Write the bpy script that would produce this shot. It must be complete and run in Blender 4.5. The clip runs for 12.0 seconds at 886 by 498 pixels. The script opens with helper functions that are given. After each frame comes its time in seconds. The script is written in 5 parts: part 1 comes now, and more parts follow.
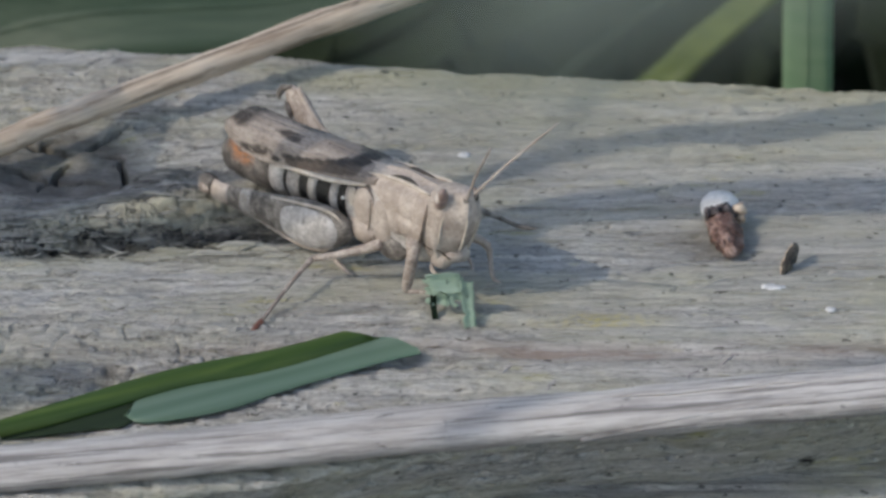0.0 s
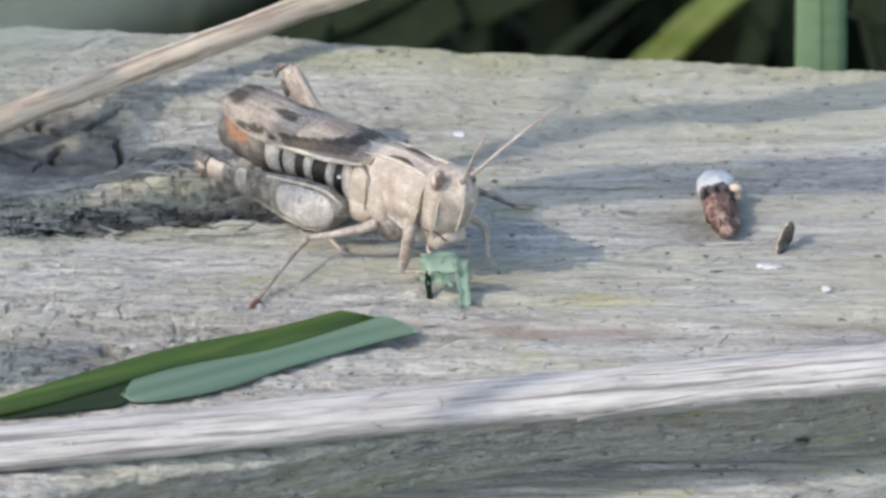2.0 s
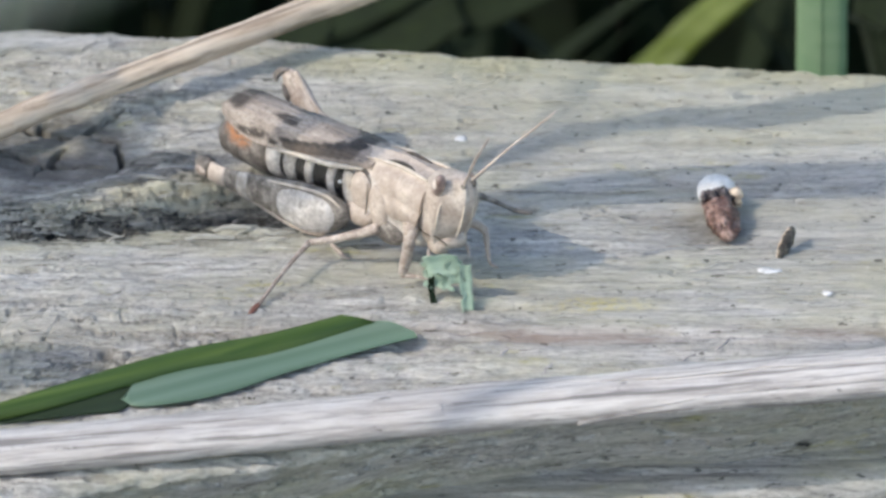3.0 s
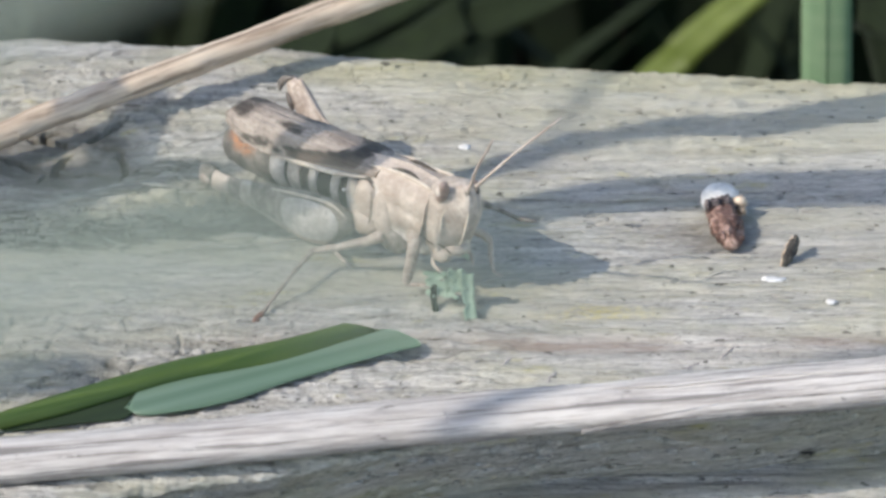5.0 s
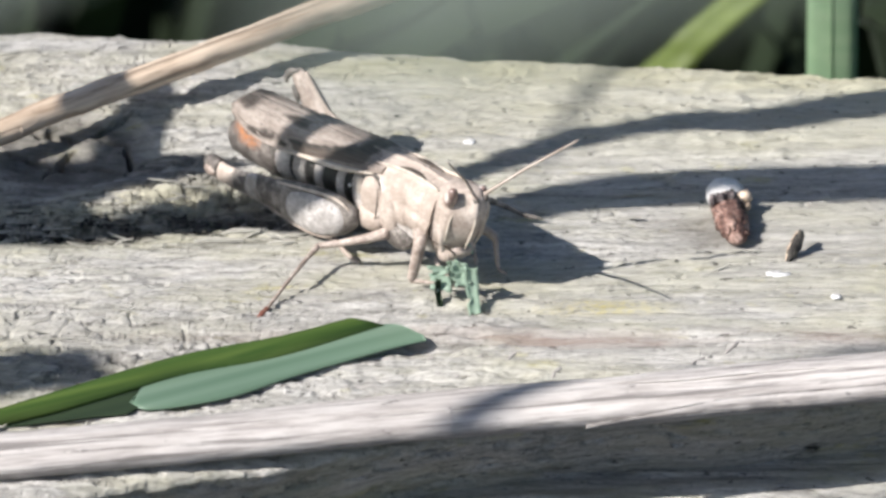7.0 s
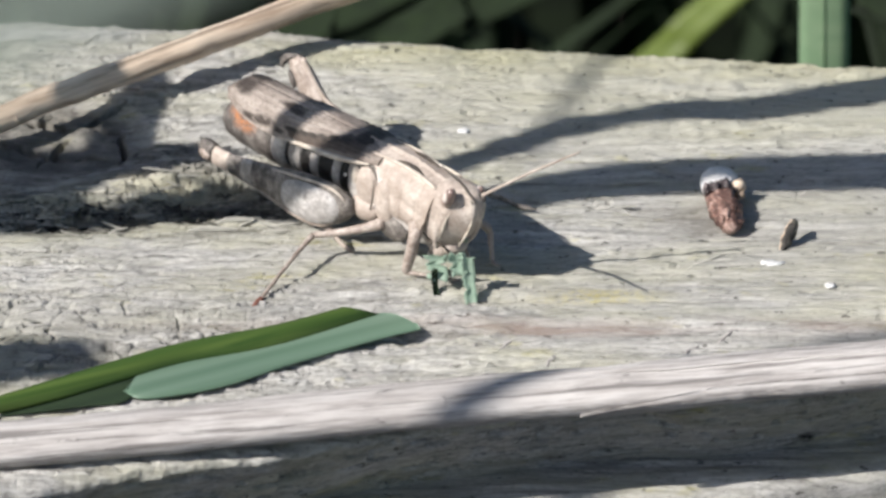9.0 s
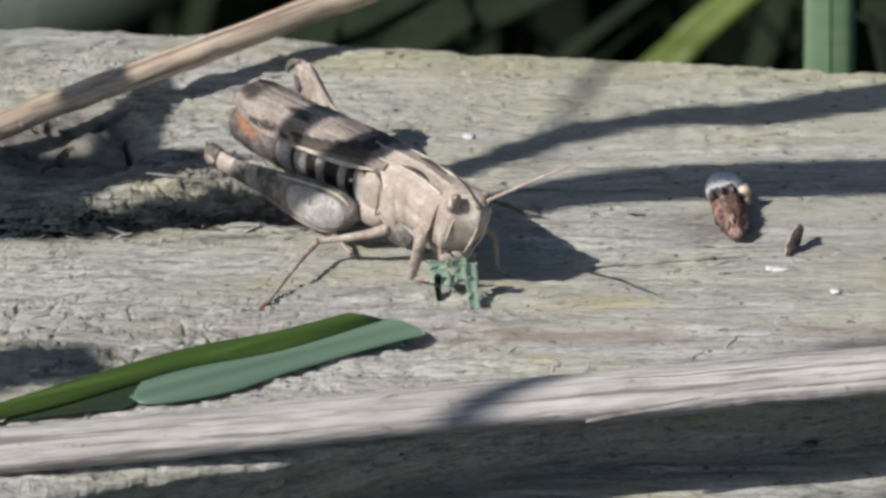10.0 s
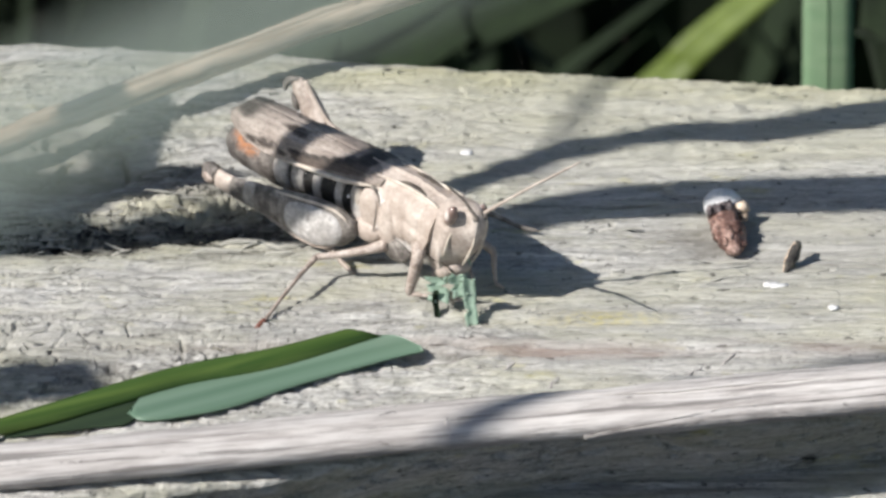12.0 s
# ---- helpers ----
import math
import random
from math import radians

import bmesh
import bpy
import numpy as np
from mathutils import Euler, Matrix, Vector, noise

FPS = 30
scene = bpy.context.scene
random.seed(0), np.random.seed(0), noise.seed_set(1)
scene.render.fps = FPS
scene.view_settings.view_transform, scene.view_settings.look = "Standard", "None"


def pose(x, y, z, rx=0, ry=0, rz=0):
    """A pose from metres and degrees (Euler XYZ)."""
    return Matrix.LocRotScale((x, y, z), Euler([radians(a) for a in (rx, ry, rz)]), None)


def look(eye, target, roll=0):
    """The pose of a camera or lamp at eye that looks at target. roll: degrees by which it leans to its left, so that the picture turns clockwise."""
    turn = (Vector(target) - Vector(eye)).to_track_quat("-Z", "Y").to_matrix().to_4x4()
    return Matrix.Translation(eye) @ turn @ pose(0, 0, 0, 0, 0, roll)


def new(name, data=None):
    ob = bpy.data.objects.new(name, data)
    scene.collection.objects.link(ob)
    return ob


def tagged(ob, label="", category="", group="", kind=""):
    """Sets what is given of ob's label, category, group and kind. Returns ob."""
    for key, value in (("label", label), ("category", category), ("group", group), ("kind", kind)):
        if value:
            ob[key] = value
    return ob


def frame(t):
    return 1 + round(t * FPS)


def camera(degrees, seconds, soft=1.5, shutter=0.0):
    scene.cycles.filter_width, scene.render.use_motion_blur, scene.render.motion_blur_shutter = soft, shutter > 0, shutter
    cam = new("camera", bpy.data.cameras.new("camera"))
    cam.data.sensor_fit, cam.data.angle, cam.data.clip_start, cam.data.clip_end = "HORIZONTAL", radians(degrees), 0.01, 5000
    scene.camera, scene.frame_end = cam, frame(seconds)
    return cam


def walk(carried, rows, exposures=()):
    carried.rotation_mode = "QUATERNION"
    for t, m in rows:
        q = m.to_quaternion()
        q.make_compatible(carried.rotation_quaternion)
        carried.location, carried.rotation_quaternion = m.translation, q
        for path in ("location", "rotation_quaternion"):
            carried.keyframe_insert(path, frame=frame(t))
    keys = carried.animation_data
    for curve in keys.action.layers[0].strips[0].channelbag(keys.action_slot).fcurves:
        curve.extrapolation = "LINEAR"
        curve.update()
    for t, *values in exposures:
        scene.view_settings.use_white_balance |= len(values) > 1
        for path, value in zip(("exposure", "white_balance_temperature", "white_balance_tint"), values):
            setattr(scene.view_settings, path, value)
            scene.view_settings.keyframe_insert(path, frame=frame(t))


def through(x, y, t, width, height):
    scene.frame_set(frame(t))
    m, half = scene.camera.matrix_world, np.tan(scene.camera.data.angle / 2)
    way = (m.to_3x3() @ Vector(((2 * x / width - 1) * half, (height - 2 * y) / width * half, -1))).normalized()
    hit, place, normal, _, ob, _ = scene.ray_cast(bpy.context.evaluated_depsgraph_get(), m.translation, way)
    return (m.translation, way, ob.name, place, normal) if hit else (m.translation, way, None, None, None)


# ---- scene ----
# Lengths below are in millimetres and turned into metres by K.
K = 0.001
REACH = 800.0          # camera to the insect
TILT = radians(30)     # how far the camera looks down
SCALE = 30.0           # how large one millimetre shows at that reach
EYE = Vector((0, -REACH * math.cos(TILT), REACH * math.sin(TILT)))
RISE = Vector((0, math.sin(TILT), math.cos(TILT)))

cam = camera(math.degrees(2 * math.atan(784 / SCALE / REACH)), 12.0, soft=3.0)
cam.data.dof.use_dof = True
cam.data.dof.focus_distance = (REACH - 5) * K
APERTURE = 5.0
cam.data.dof.aperture_fstop = cam.data.lens / APERTURE

# hand-held sway: seconds, sideways and downward drift of the picture
SWAY = [(0.0, -11, 36.5), (0.5, -3, 21.5), (1.0, 4.5, 26), (1.5, -4.5, 9.2), (2.0, -18.3, 0), (2.5, -9.3, -6.3),
        (3.0, -17, 7.7), (3.2, -21.6, 22.5), (4.0, -14, 16), (4.8, -5, 4.3), (5.0, -10, 22.5), (5.5, -14.2, 49),
        (6.0, -10.7, 27.6), (6.5, -4.6, 20), (7.0, -1.5, 13.4), (7.2, 3.5, 1.5), (8.0, -5, -5), (8.8, -14, -8),
        (9.0, -12, -6.2), (9.5, 0, 0), (10.0, -2.6, 3.6), (10.5, 6.4, 6), (11.0, -3, 18.6), (11.5, 3, 29),
        (12.0, -6.2, 32.6)]


def aim(dx, dy):
    target = Vector((-dx / SCALE, 0, 0)) + RISE * (dy / SCALE)
    return look(EYE * K, target * K)


EXPOSURES = [(0.0, 1.76, 7380, 10), (0.5, 1.83, 7380, 10), (1.0, 2.26, 7380, 10), (1.5, 2.40, 7380, 10), (2.5, 2.46, 7380, 10),
             (3.2, 2.46, 7380, 10), (4.8, 2.20, 7380, 10), (5.0, 2.10, 7150, 10), (5.5, 1.54, 6800, 10), (6.0, 1.06, 6500, 11),
             (6.5, 0.79, 6500, 12), (7.2, 0.64, 6500, 12), (9.0, 0.46, 6500, 11), (9.5, 0.30, 6500, 11), (10.0, 0.04, 6500, 10),
             (10.5, -0.15, 6500, 10), (11.0, 0.03, 6450, 10), (11.5, 0.27, 6450, 10), (12.0, 0.47, 6450, 10)]
walk(cam, [(t, aim(dx, dy)) for t, dx, dy in SWAY], EXPOSURES)

# ---- sky and sun ----
SUN = Vector((-1.0, -0.53, 1.0)).normalized()   # towards the sun
world = bpy.data.worlds.new("sky")
scene.world = world
world.use_nodes = True
wn = world.node_tree
sky = wn.nodes.new("ShaderNodeTexSky")
sky.sky_type = "NISHITA"
sky.sun_disc = False
sky.sun_elevation = math.asin(SUN.z)
sky.sun_rotation = math.atan2(SUN.x, SUN.y) % (2 * math.pi)
wn.nodes["Background"].inputs["Strength"].default_value = 0.06
wn.links.new(sky.outputs[0], wn.nodes["Background"].inputs["Color"])
lamp = bpy.data.lights.new("sun", "SUN")
lamp.energy, lamp.angle, lamp.color = 4.6, radians(0.6), (1.0, 0.955, 0.89)
sun = new("sun", lamp)
sun.matrix_world = look(SUN * 30, (0, 0, 0))
# ---- materials ----
def material(name, build):
    m = bpy.data.materials.new(name)
    m.use_nodes = True
    tree = m.node_tree
    build(tree, tree.nodes["Principled BSDF"])
    return m


def node(tree, kind, **values):
    n = tree.nodes.new("ShaderNode" + kind)
    for key, value in values.items():
        n.inputs[key.replace("_", " ")].default_value = value
    return n


def coords(tree, stretch=(1, 1, 1), turn=0.0, shift=(0, 0, 0), first=0.0):
    """Object coordinates in millimetres, turned by first, squeezed by stretch."""
    tc = tree.nodes.new("ShaderNodeTexCoord")
    spin = tree.nodes.new("ShaderNodeMapping")
    spin.inputs["Rotation"].default_value = (0, 0, first)
    tree.links.new(tc.outputs["Object"], spin.inputs["Vector"])
    mp = tree.nodes.new("ShaderNodeMapping")
    mp.inputs["Scale"].default_value = [s / K for s in stretch]
    mp.inputs["Rotation"].default_value = (0, 0, turn)
    mp.inputs["Location"].default_value = shift
    tree.links.new(spin.outputs[0], mp.inputs["Vector"])
    return mp.outputs[0]


def grain(tree, vec, scale, detail=4.0, rough=0.55, distort=0.0):
    n = node(tree, "TexNoise", Scale=scale, Detail=detail, Roughness=rough, Distortion=distort)
    tree.links.new(vec, n.inputs["Vector"])
    return n.outputs["Fac"]


def ramp(tree, fac, *stops):
    n = tree.nodes.new("ShaderNodeValToRGB")
    els = n.color_ramp.elements
    while len(els) < len(stops):
        els.new(0.5)
    for e, (at, c) in zip(els, stops):
        e.position = at
        e.color = (c, c, c, 1) if isinstance(c, (int, float)) else (*c, 1)
    tree.links.new(fac, n.inputs["Fac"])
    return n.outputs["Color"]


def mix(tree, fac, a, b, how="MIX"):
    n = tree.nodes.new("ShaderNodeMix")
    n.data_type, n.blend_type = "RGBA", how
    for socket, value in ((n.inputs[0], fac), (n.inputs[6], a), (n.inputs[7], b)):
        if isinstance(value, (int, float)):
            socket.default_value = value
        elif isinstance(value, tuple):
            socket.default_value = (*value, 1)
        else:
            tree.links.new(value, socket)
    return n.outputs[2]


def bump(tree, bsdf, fac, mm, strength=1.0):
    n = node(tree, "Bump", Strength=strength, Distance=mm * K)
    tree.links.new(fac, n.inputs["Height"])
    tree.links.new(n.outputs[0], bsdf.inputs["Normal"])


def blob(tree, cx, cy, rx, ry, hard=0.45, upright=False):
    """1 inside an ellipse on the plan (or, upright, seen from the side), fading to 0 at its rim."""
    if upright:
        vec = coords(tree, (1 / rx, 0, 1 / ry), shift=(-cx / rx, 0, -cy / ry))
    else:
        vec = coords(tree, (1 / rx, 1 / ry, 0), shift=(-cx / rx, -cy / ry, 0))
    g = tree.nodes.new("ShaderNodeVectorMath")
    g.operation = "LENGTH"
    tree.links.new(vec, g.inputs[0])
    return ramp(tree, g.outputs["Value"], (hard, 1.0), (1.0, 0.0))


def weathered(tree, bsdf):
    along = coords(tree, (0.11, 1.0, 1.0), turn=0.02)
    plain = coords(tree)
    fine = grain(tree, along, 2.3, 8, 0.78, 0.6)
    broad = grain(tree, coords(tree, (0.25, 1.0, 1.0)), 0.11, 4, 0.6)
    col = ramp(tree, fine, (0.34, (0.20, 0.196, 0.187)), (0.43, (0.42, 0.412, 0.392)), (0.52, (0.585, 0.575, 0.55)), (0.62, (0.71, 0.70, 0.675)))
    # long pale and dark fibres, here and there
    strands = grain(tree, coords(tree, (0.035, 1.0, 1.0), turn=0.015, shift=(5, 1, 0)), 1.3, 5, 0.65)
    col = mix(tree, ramp(tree, strands, (0.40, 0.4), (0.47, 0.0)), col, (0.29, 0.285, 0.27))
    col = mix(tree, ramp(tree, strands, (0.56, 0.0), (0.68, 0.5)), col, (0.68, 0.67, 0.64))
    dashes = grain(tree, coords(tree, (0.22, 1.0, 1.0), shift=(2, 9, 0)), 1.5, 7, 0.8, 0.8)
    col = mix(tree, ramp(tree, dashes, (0.36, 0.78), (0.435, 0.0)), col, (0.105, 0.10, 0.093))
    grit = grain(tree, coords(tree, (0.55, 1.0, 1.0)), 4.2, 5, 0.75)
    col = mix(tree, ramp(tree, grit, (0.36, 0.45), (0.48, 0.0)), col, (0.15, 0.145, 0.135))
    col = mix(tree, ramp(tree, grit, (0.57, 0.0), (0.70, 0.3)), col, (0.68, 0.67, 0.64))
    col = mix(tree, ramp(tree, broad, (0.44, 0.0), (0.66, 0.4)), col, (0.33, 0.325, 0.315))
    # algae: dull green film, with yellow patches
    moss = grain(tree, coords(tree, (0.3, 1.0, 1.0)), 0.16, 6, 0.65)
    col = mix(tree, ramp(tree, moss, (0.44, 0.0), (0.66, 0.55)), col, (0.51, 0.50, 0.34))
    lichen = grain(tree, coords(tree, (0.35, 1, 1), shift=(7, 3, 0)), 0.42, 6, 0.7)
    col = mix(tree, ramp(tree, lichen, (0.60, 0.0), (0.70, 0.6)), col, (0.52, 0.48, 0.18))
    col = mix(tree, mix(tree, 1.0, blob(tree, 9.5, -6.2, 5, 1.3, 0.1), ramp(tree, grit, (0.4, 0.0), (0.6, 0.6)), "MULTIPLY"), col, (0.58, 0.50, 0.12))
    # a greener film along the hind edge
    col = mix(tree, mix(tree, 1.0, blob(tree, 14, 23, 26, 4, 0.2), ramp(tree, moss, (0.32, 0.2), (0.58, 0.8)), "MULTIPLY"), col, (0.52, 0.50, 0.20))
    # thin even film over the hind part, which hides the grain
    film = mix(tree, 1.0, blob(tree, 15, 19, 26, 11, 0.45), ramp(tree, broad, (0.3, 0.75), (0.7, 0.5)), "MULTIPLY")
    col = mix(tree, film, col, (0.47, 0.465, 0.385))
    greyer = mix(tree, 1.0, blob(tree, 22, 3, 15, 9, 0.3), ramp(tree, broad, (0.3, 0.55), (0.7, 0.3)), "MULTIPLY")
    col = mix(tree, greyer, col, (0.38, 0.372, 0.34))
    # dark speckles and pale scuffs
    specks = grain(tree, coords(tree, (0.5, 1, 1)), 2.3, 3, 0.6)
    col = mix(tree, ramp(tree, specks, (0.30, 0.8), (0.36, 0.0)), col, (0.05, 0.048, 0.045))
    col = mix(tree, ramp(tree, specks, (0.66, 0.0), (0.74, 0.6)), col, (0.70, 0.69, 0.65))
    # greyer, cracked wood towards the front corner
    dull = mix(tree, 1.0, blob(tree, -19, -11, 13, 6, 0.3), ramp(tree, dashes, (0.42, 0.6), (0.6, 0.1)), "MULTIPLY")
    col = mix(tree, dull, col, (0.25, 0.243, 0.232))
    # the dark heart of the knot
    col = mix(tree, mix(tree, 1.0, blob(tree, -22.4, 12.8, 5.4, 4.8, 0.7), ramp(tree, grain(tree, plain, 0.9, 4, 0.7), (0.35, 0.85), (0.65, 0.5)), "MULTIPLY"), col, (0.11, 0.10, 0.096))
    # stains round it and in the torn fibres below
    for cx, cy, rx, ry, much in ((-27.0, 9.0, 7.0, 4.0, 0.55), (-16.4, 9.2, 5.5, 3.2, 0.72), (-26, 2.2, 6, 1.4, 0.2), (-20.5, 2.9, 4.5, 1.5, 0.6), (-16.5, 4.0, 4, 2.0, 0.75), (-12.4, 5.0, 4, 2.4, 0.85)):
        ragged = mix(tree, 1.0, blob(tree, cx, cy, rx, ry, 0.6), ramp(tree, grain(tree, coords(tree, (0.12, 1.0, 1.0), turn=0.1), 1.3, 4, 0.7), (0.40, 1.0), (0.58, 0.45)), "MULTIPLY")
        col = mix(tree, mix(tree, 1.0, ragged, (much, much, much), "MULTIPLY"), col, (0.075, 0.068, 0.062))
    # pale crust along the torn rim
    crust = mix(tree, 1.0, blob(tree, -16.5, 6.7, 7.5, 1.7, 0.3), ramp(tree, dashes, (0.40, 0.1), (0.5, 0.85)), "MULTIPLY")
    col = mix(tree, crust, col, (0.56, 0.54, 0.42))
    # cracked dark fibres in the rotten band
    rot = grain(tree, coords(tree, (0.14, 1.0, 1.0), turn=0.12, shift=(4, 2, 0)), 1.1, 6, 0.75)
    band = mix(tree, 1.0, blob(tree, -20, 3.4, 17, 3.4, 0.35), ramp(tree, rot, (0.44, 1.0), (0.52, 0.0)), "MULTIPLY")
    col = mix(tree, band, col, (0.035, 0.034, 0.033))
    # dark blot on the front face
    blot = mix(tree, 1.0, blob(tree, 21.6, -5.5, 0.65, 0.85, 0.4, True), ramp(tree, specks, (0.4, 0.4), (0.55, 1.0)), "MULTIPLY")
    col = mix(tree, blot, col, (0.03, 0.03, 0.028))
    # damp stain round the dropping
    col = mix(tree, mix(tree, 1.0, blob(tree, 15.6, 3.2, 4.6, 2.6, 0.2), ramp(tree, dashes, (0.4, 0.85), (0.6, 0.25)), "MULTIPLY"), col, (0.15, 0.14, 0.125))
    # rusty seam along the front third
    seam = mix(tree, 1.0, blob(tree, 12, -9.2, 34, 0.9, 0.2), ramp(tree, grain(tree, coords(tree, (0.2, 1, 1)), 0.4, 3), (0.4, 0.0), (0.6, 0.55)), "MULTIPLY")
    col = mix(tree, seam, col, (0.33, 0.23, 0.19))
    tree.links.new(col, bsdf.inputs["Base Color"])
    bsdf.inputs["Roughness"].default_value = 0.85
    bsdf.inputs["Specular IOR Level"].default_value = 0.25
    bump(tree, bsdf, mix(tree, 0.4, mix(tree, 0.5, fine, dashes), grit), 0.4, 1.0)


def striped(dark, mid, light, rough=0.6, lengthwise=0.04, scale=3.0, relief=0.08):
    """Fibres along x: dead stems and straw."""
    def build(tree, bsdf):
        f = grain(tree, coords(tree, (lengthwise, 1, 1)), scale, 5, 0.65)
        b = grain(tree, coords(tree, (0.2, 1, 1)), 0.45, 5, 0.65)
        col = ramp(tree, f, (0.38, dark), (0.48, mid), (0.6, light))
        col = mix(tree, ramp(tree, b, (0.4, 0.0), (0.7, 0.5)), col, dark)
        lines = grain(tree, coords(tree, (0.03, 1, 1), shift=(1, 4, 2)), 2.2, 4, 0.6)
        col = mix(tree, ramp(tree, lines, (0.40, 0.75), (0.46, 0.0)), col, tuple(c * 0.45 for c in dark))
        s = grain(tree, coords(tree, (0.5, 1, 1)), 1.6, 3)
        col = mix(tree, ramp(tree, s, (0.27, 0.8), (0.33, 0.0)), col, tuple(c * 0.4 for c in dark))
        tree.links.new(col, bsdf.inputs["Base Color"])
        bsdf.inputs["Roughness"].default_value = rough
        bump(tree, bsdf, f, relief)
    return build


def leafy(a, b, veins=1.2, through=0.35, rough=0.45, first=0.0):
    """Grass blade: fine veins along x, light shining through."""
    def build(tree, bsdf):
        v = grain(tree, coords(tree, (0.02, 1, 1), first=first), veins, 3, 0.5)
        w = grain(tree, coords(tree, (0.3, 1, 1), first=first), 0.12, 3, 0.5)
        col = mix(tree, ramp(tree, v, (0.35, 0.0), (0.65, 1.0)), a, b)
        col = mix(tree, ramp(tree, w, (0.4, 0.0), (0.7, 0.35)), col, tuple(c * 0.55 for c in a))
        tree.links.new(col, bsdf.inputs["Base Color"])
        bsdf.inputs["Roughness"].default_value = rough
        bump(tree, bsdf, v, 0.05)
        if through:
            tr = tree.nodes.new("ShaderNodeBsdfTranslucent")
            tree.links.new(col, tr.inputs["Color"])
            ms = tree.nodes.new("ShaderNodeMixShader")
            ms.inputs[0].default_value = through
            tree.links.new(bsdf.outputs[0], ms.inputs[1])
            tree.links.new(tr.outputs[0], ms.inputs[2])
            tree.links.new(ms.outputs[0], tree.nodes["Material Output"].inputs["Surface"])
    return build


def chitin(dark, mid, light, scale=1.6, rough=0.5, stretch=(1, 1, 1), spots=0.0, relief=0.1):
    """Mottled horny skin."""
    def build(tree, bsdf):
        m = grain(tree, coords(tree, stretch), scale, 6, 0.7)
        f = grain(tree, coords(tree), 5.0, 4, 0.65)
        col = ramp(tree, m, (0.36, dark), (0.5, mid), (0.61, light))
        col = mix(tree, ramp(tree, f, (0.38, 0.6), (0.52, 0.0)), col, dark)
        if spots:
            s = grain(tree, coords(tree, (1, 1, 1), shift=(3, 1, 5)), 2.6, 2, 0.5)
            col = mix(tree, ramp(tree, s, (0.62, 0.0), (0.68, spots)), col, tuple(c * 0.25 for c in dark))
        tree.links.new(col, bsdf.inputs["Base Color"])
        bsdf.inputs["Roughness"].default_value = rough
        bump(tree, bsdf, f, relief)
    return build


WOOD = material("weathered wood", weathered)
REED = material("bleached reed", striped((0.37, 0.342, 0.328), (0.52, 0.49, 0.472), (0.655, 0.627, 0.607), lengthwise=0.09, scale=2.6, relief=0.14))
STRAW = material("straw", striped((0.36, 0.27, 0.20), (0.62, 0.495, 0.38), (0.78, 0.655, 0.52), lengthwise=0.07, scale=2.2, relief=0.1))
GREEN_PALE = material("glaucous blade", leafy((0.14, 0.24, 0.165), (0.23, 0.34, 0.255), veins=1.0, through=0.3, rough=0.4, first=-0.45))
GREEN_LIME = material("lime green blade", leafy((0.14, 0.20, 0.035), (0.20, 0.27, 0.06)))
GREEN_FRESH = material("fresh green blade", leafy((0.06, 0.12, 0.026), (0.12, 0.19, 0.045), veins=2.0, through=0.3, rough=0.4, first=-0.45))
# shade inside the fold and under the mouth, painted as near-black green
GREEN_SHADOW = material("leaf green darkened for shade", leafy((0.010, 0.026, 0.009), (0.018, 0.038, 0.014), through=0.05, rough=0.85, first=-0.45))
GREEN_BLUE = material("blue green blade", leafy((0.33, 0.50, 0.31), (0.41, 0.57, 0.37), through=0.45))
GREEN_HAZE = material("grey green blade", leafy((0.29, 0.35, 0.31), (0.35, 0.42, 0.37)))
GREEN_DULL = material("dull green blade", leafy((0.06, 0.11, 0.07), (0.10, 0.155, 0.105), through=0.3))
# near-black green: the shade behind the timber is put into the colour
GREEN_SHADE = material("grass with shade in its colour", leafy((0.007, 0.016, 0.005), (0.013, 0.027, 0.008), through=0.2, rough=0.95))
LEAF_BIT = material("chewed leaf", leafy((0.36, 0.50, 0.39), (0.47, 0.61, 0.50), veins=3.0, through=0.35))
SOIL = material("soil", chitin((0.008, 0.007, 0.005), (0.016, 0.013, 0.01), (0.03, 0.025, 0.02), scale=0.05, rough=0.95))
TAN = material("tan chitin", chitin((0.34, 0.275, 0.232), (0.46, 0.39, 0.34), (0.57, 0.50, 0.445), scale=0.5, spots=0.12, relief=0.04))
FACE = material("pale tan face", chitin((0.32, 0.26, 0.222), (0.50, 0.43, 0.38), (0.62, 0.555, 0.50), scale=0.5, spots=0.15, relief=0.04))
GREY = material("grey mottled leg", chitin((0.075, 0.066, 0.058), (0.20, 0.178, 0.162), (0.36, 0.33, 0.30), scale=1.1, spots=0.4))
LEG = material("mottled tan leg", chitin((0.22, 0.17, 0.145), (0.42, 0.35, 0.305), (0.56, 0.49, 0.44), scale=0.9, spots=0.35, relief=0.06))
# light grey skin, made paler still by sunlight painted in
PATCH = material("femur patch brightened for sunlight", chitin((0.33, 0.31, 0.297), (0.48, 0.458, 0.443), (0.61, 0.59, 0.575), scale=1.6, spots=0.35))
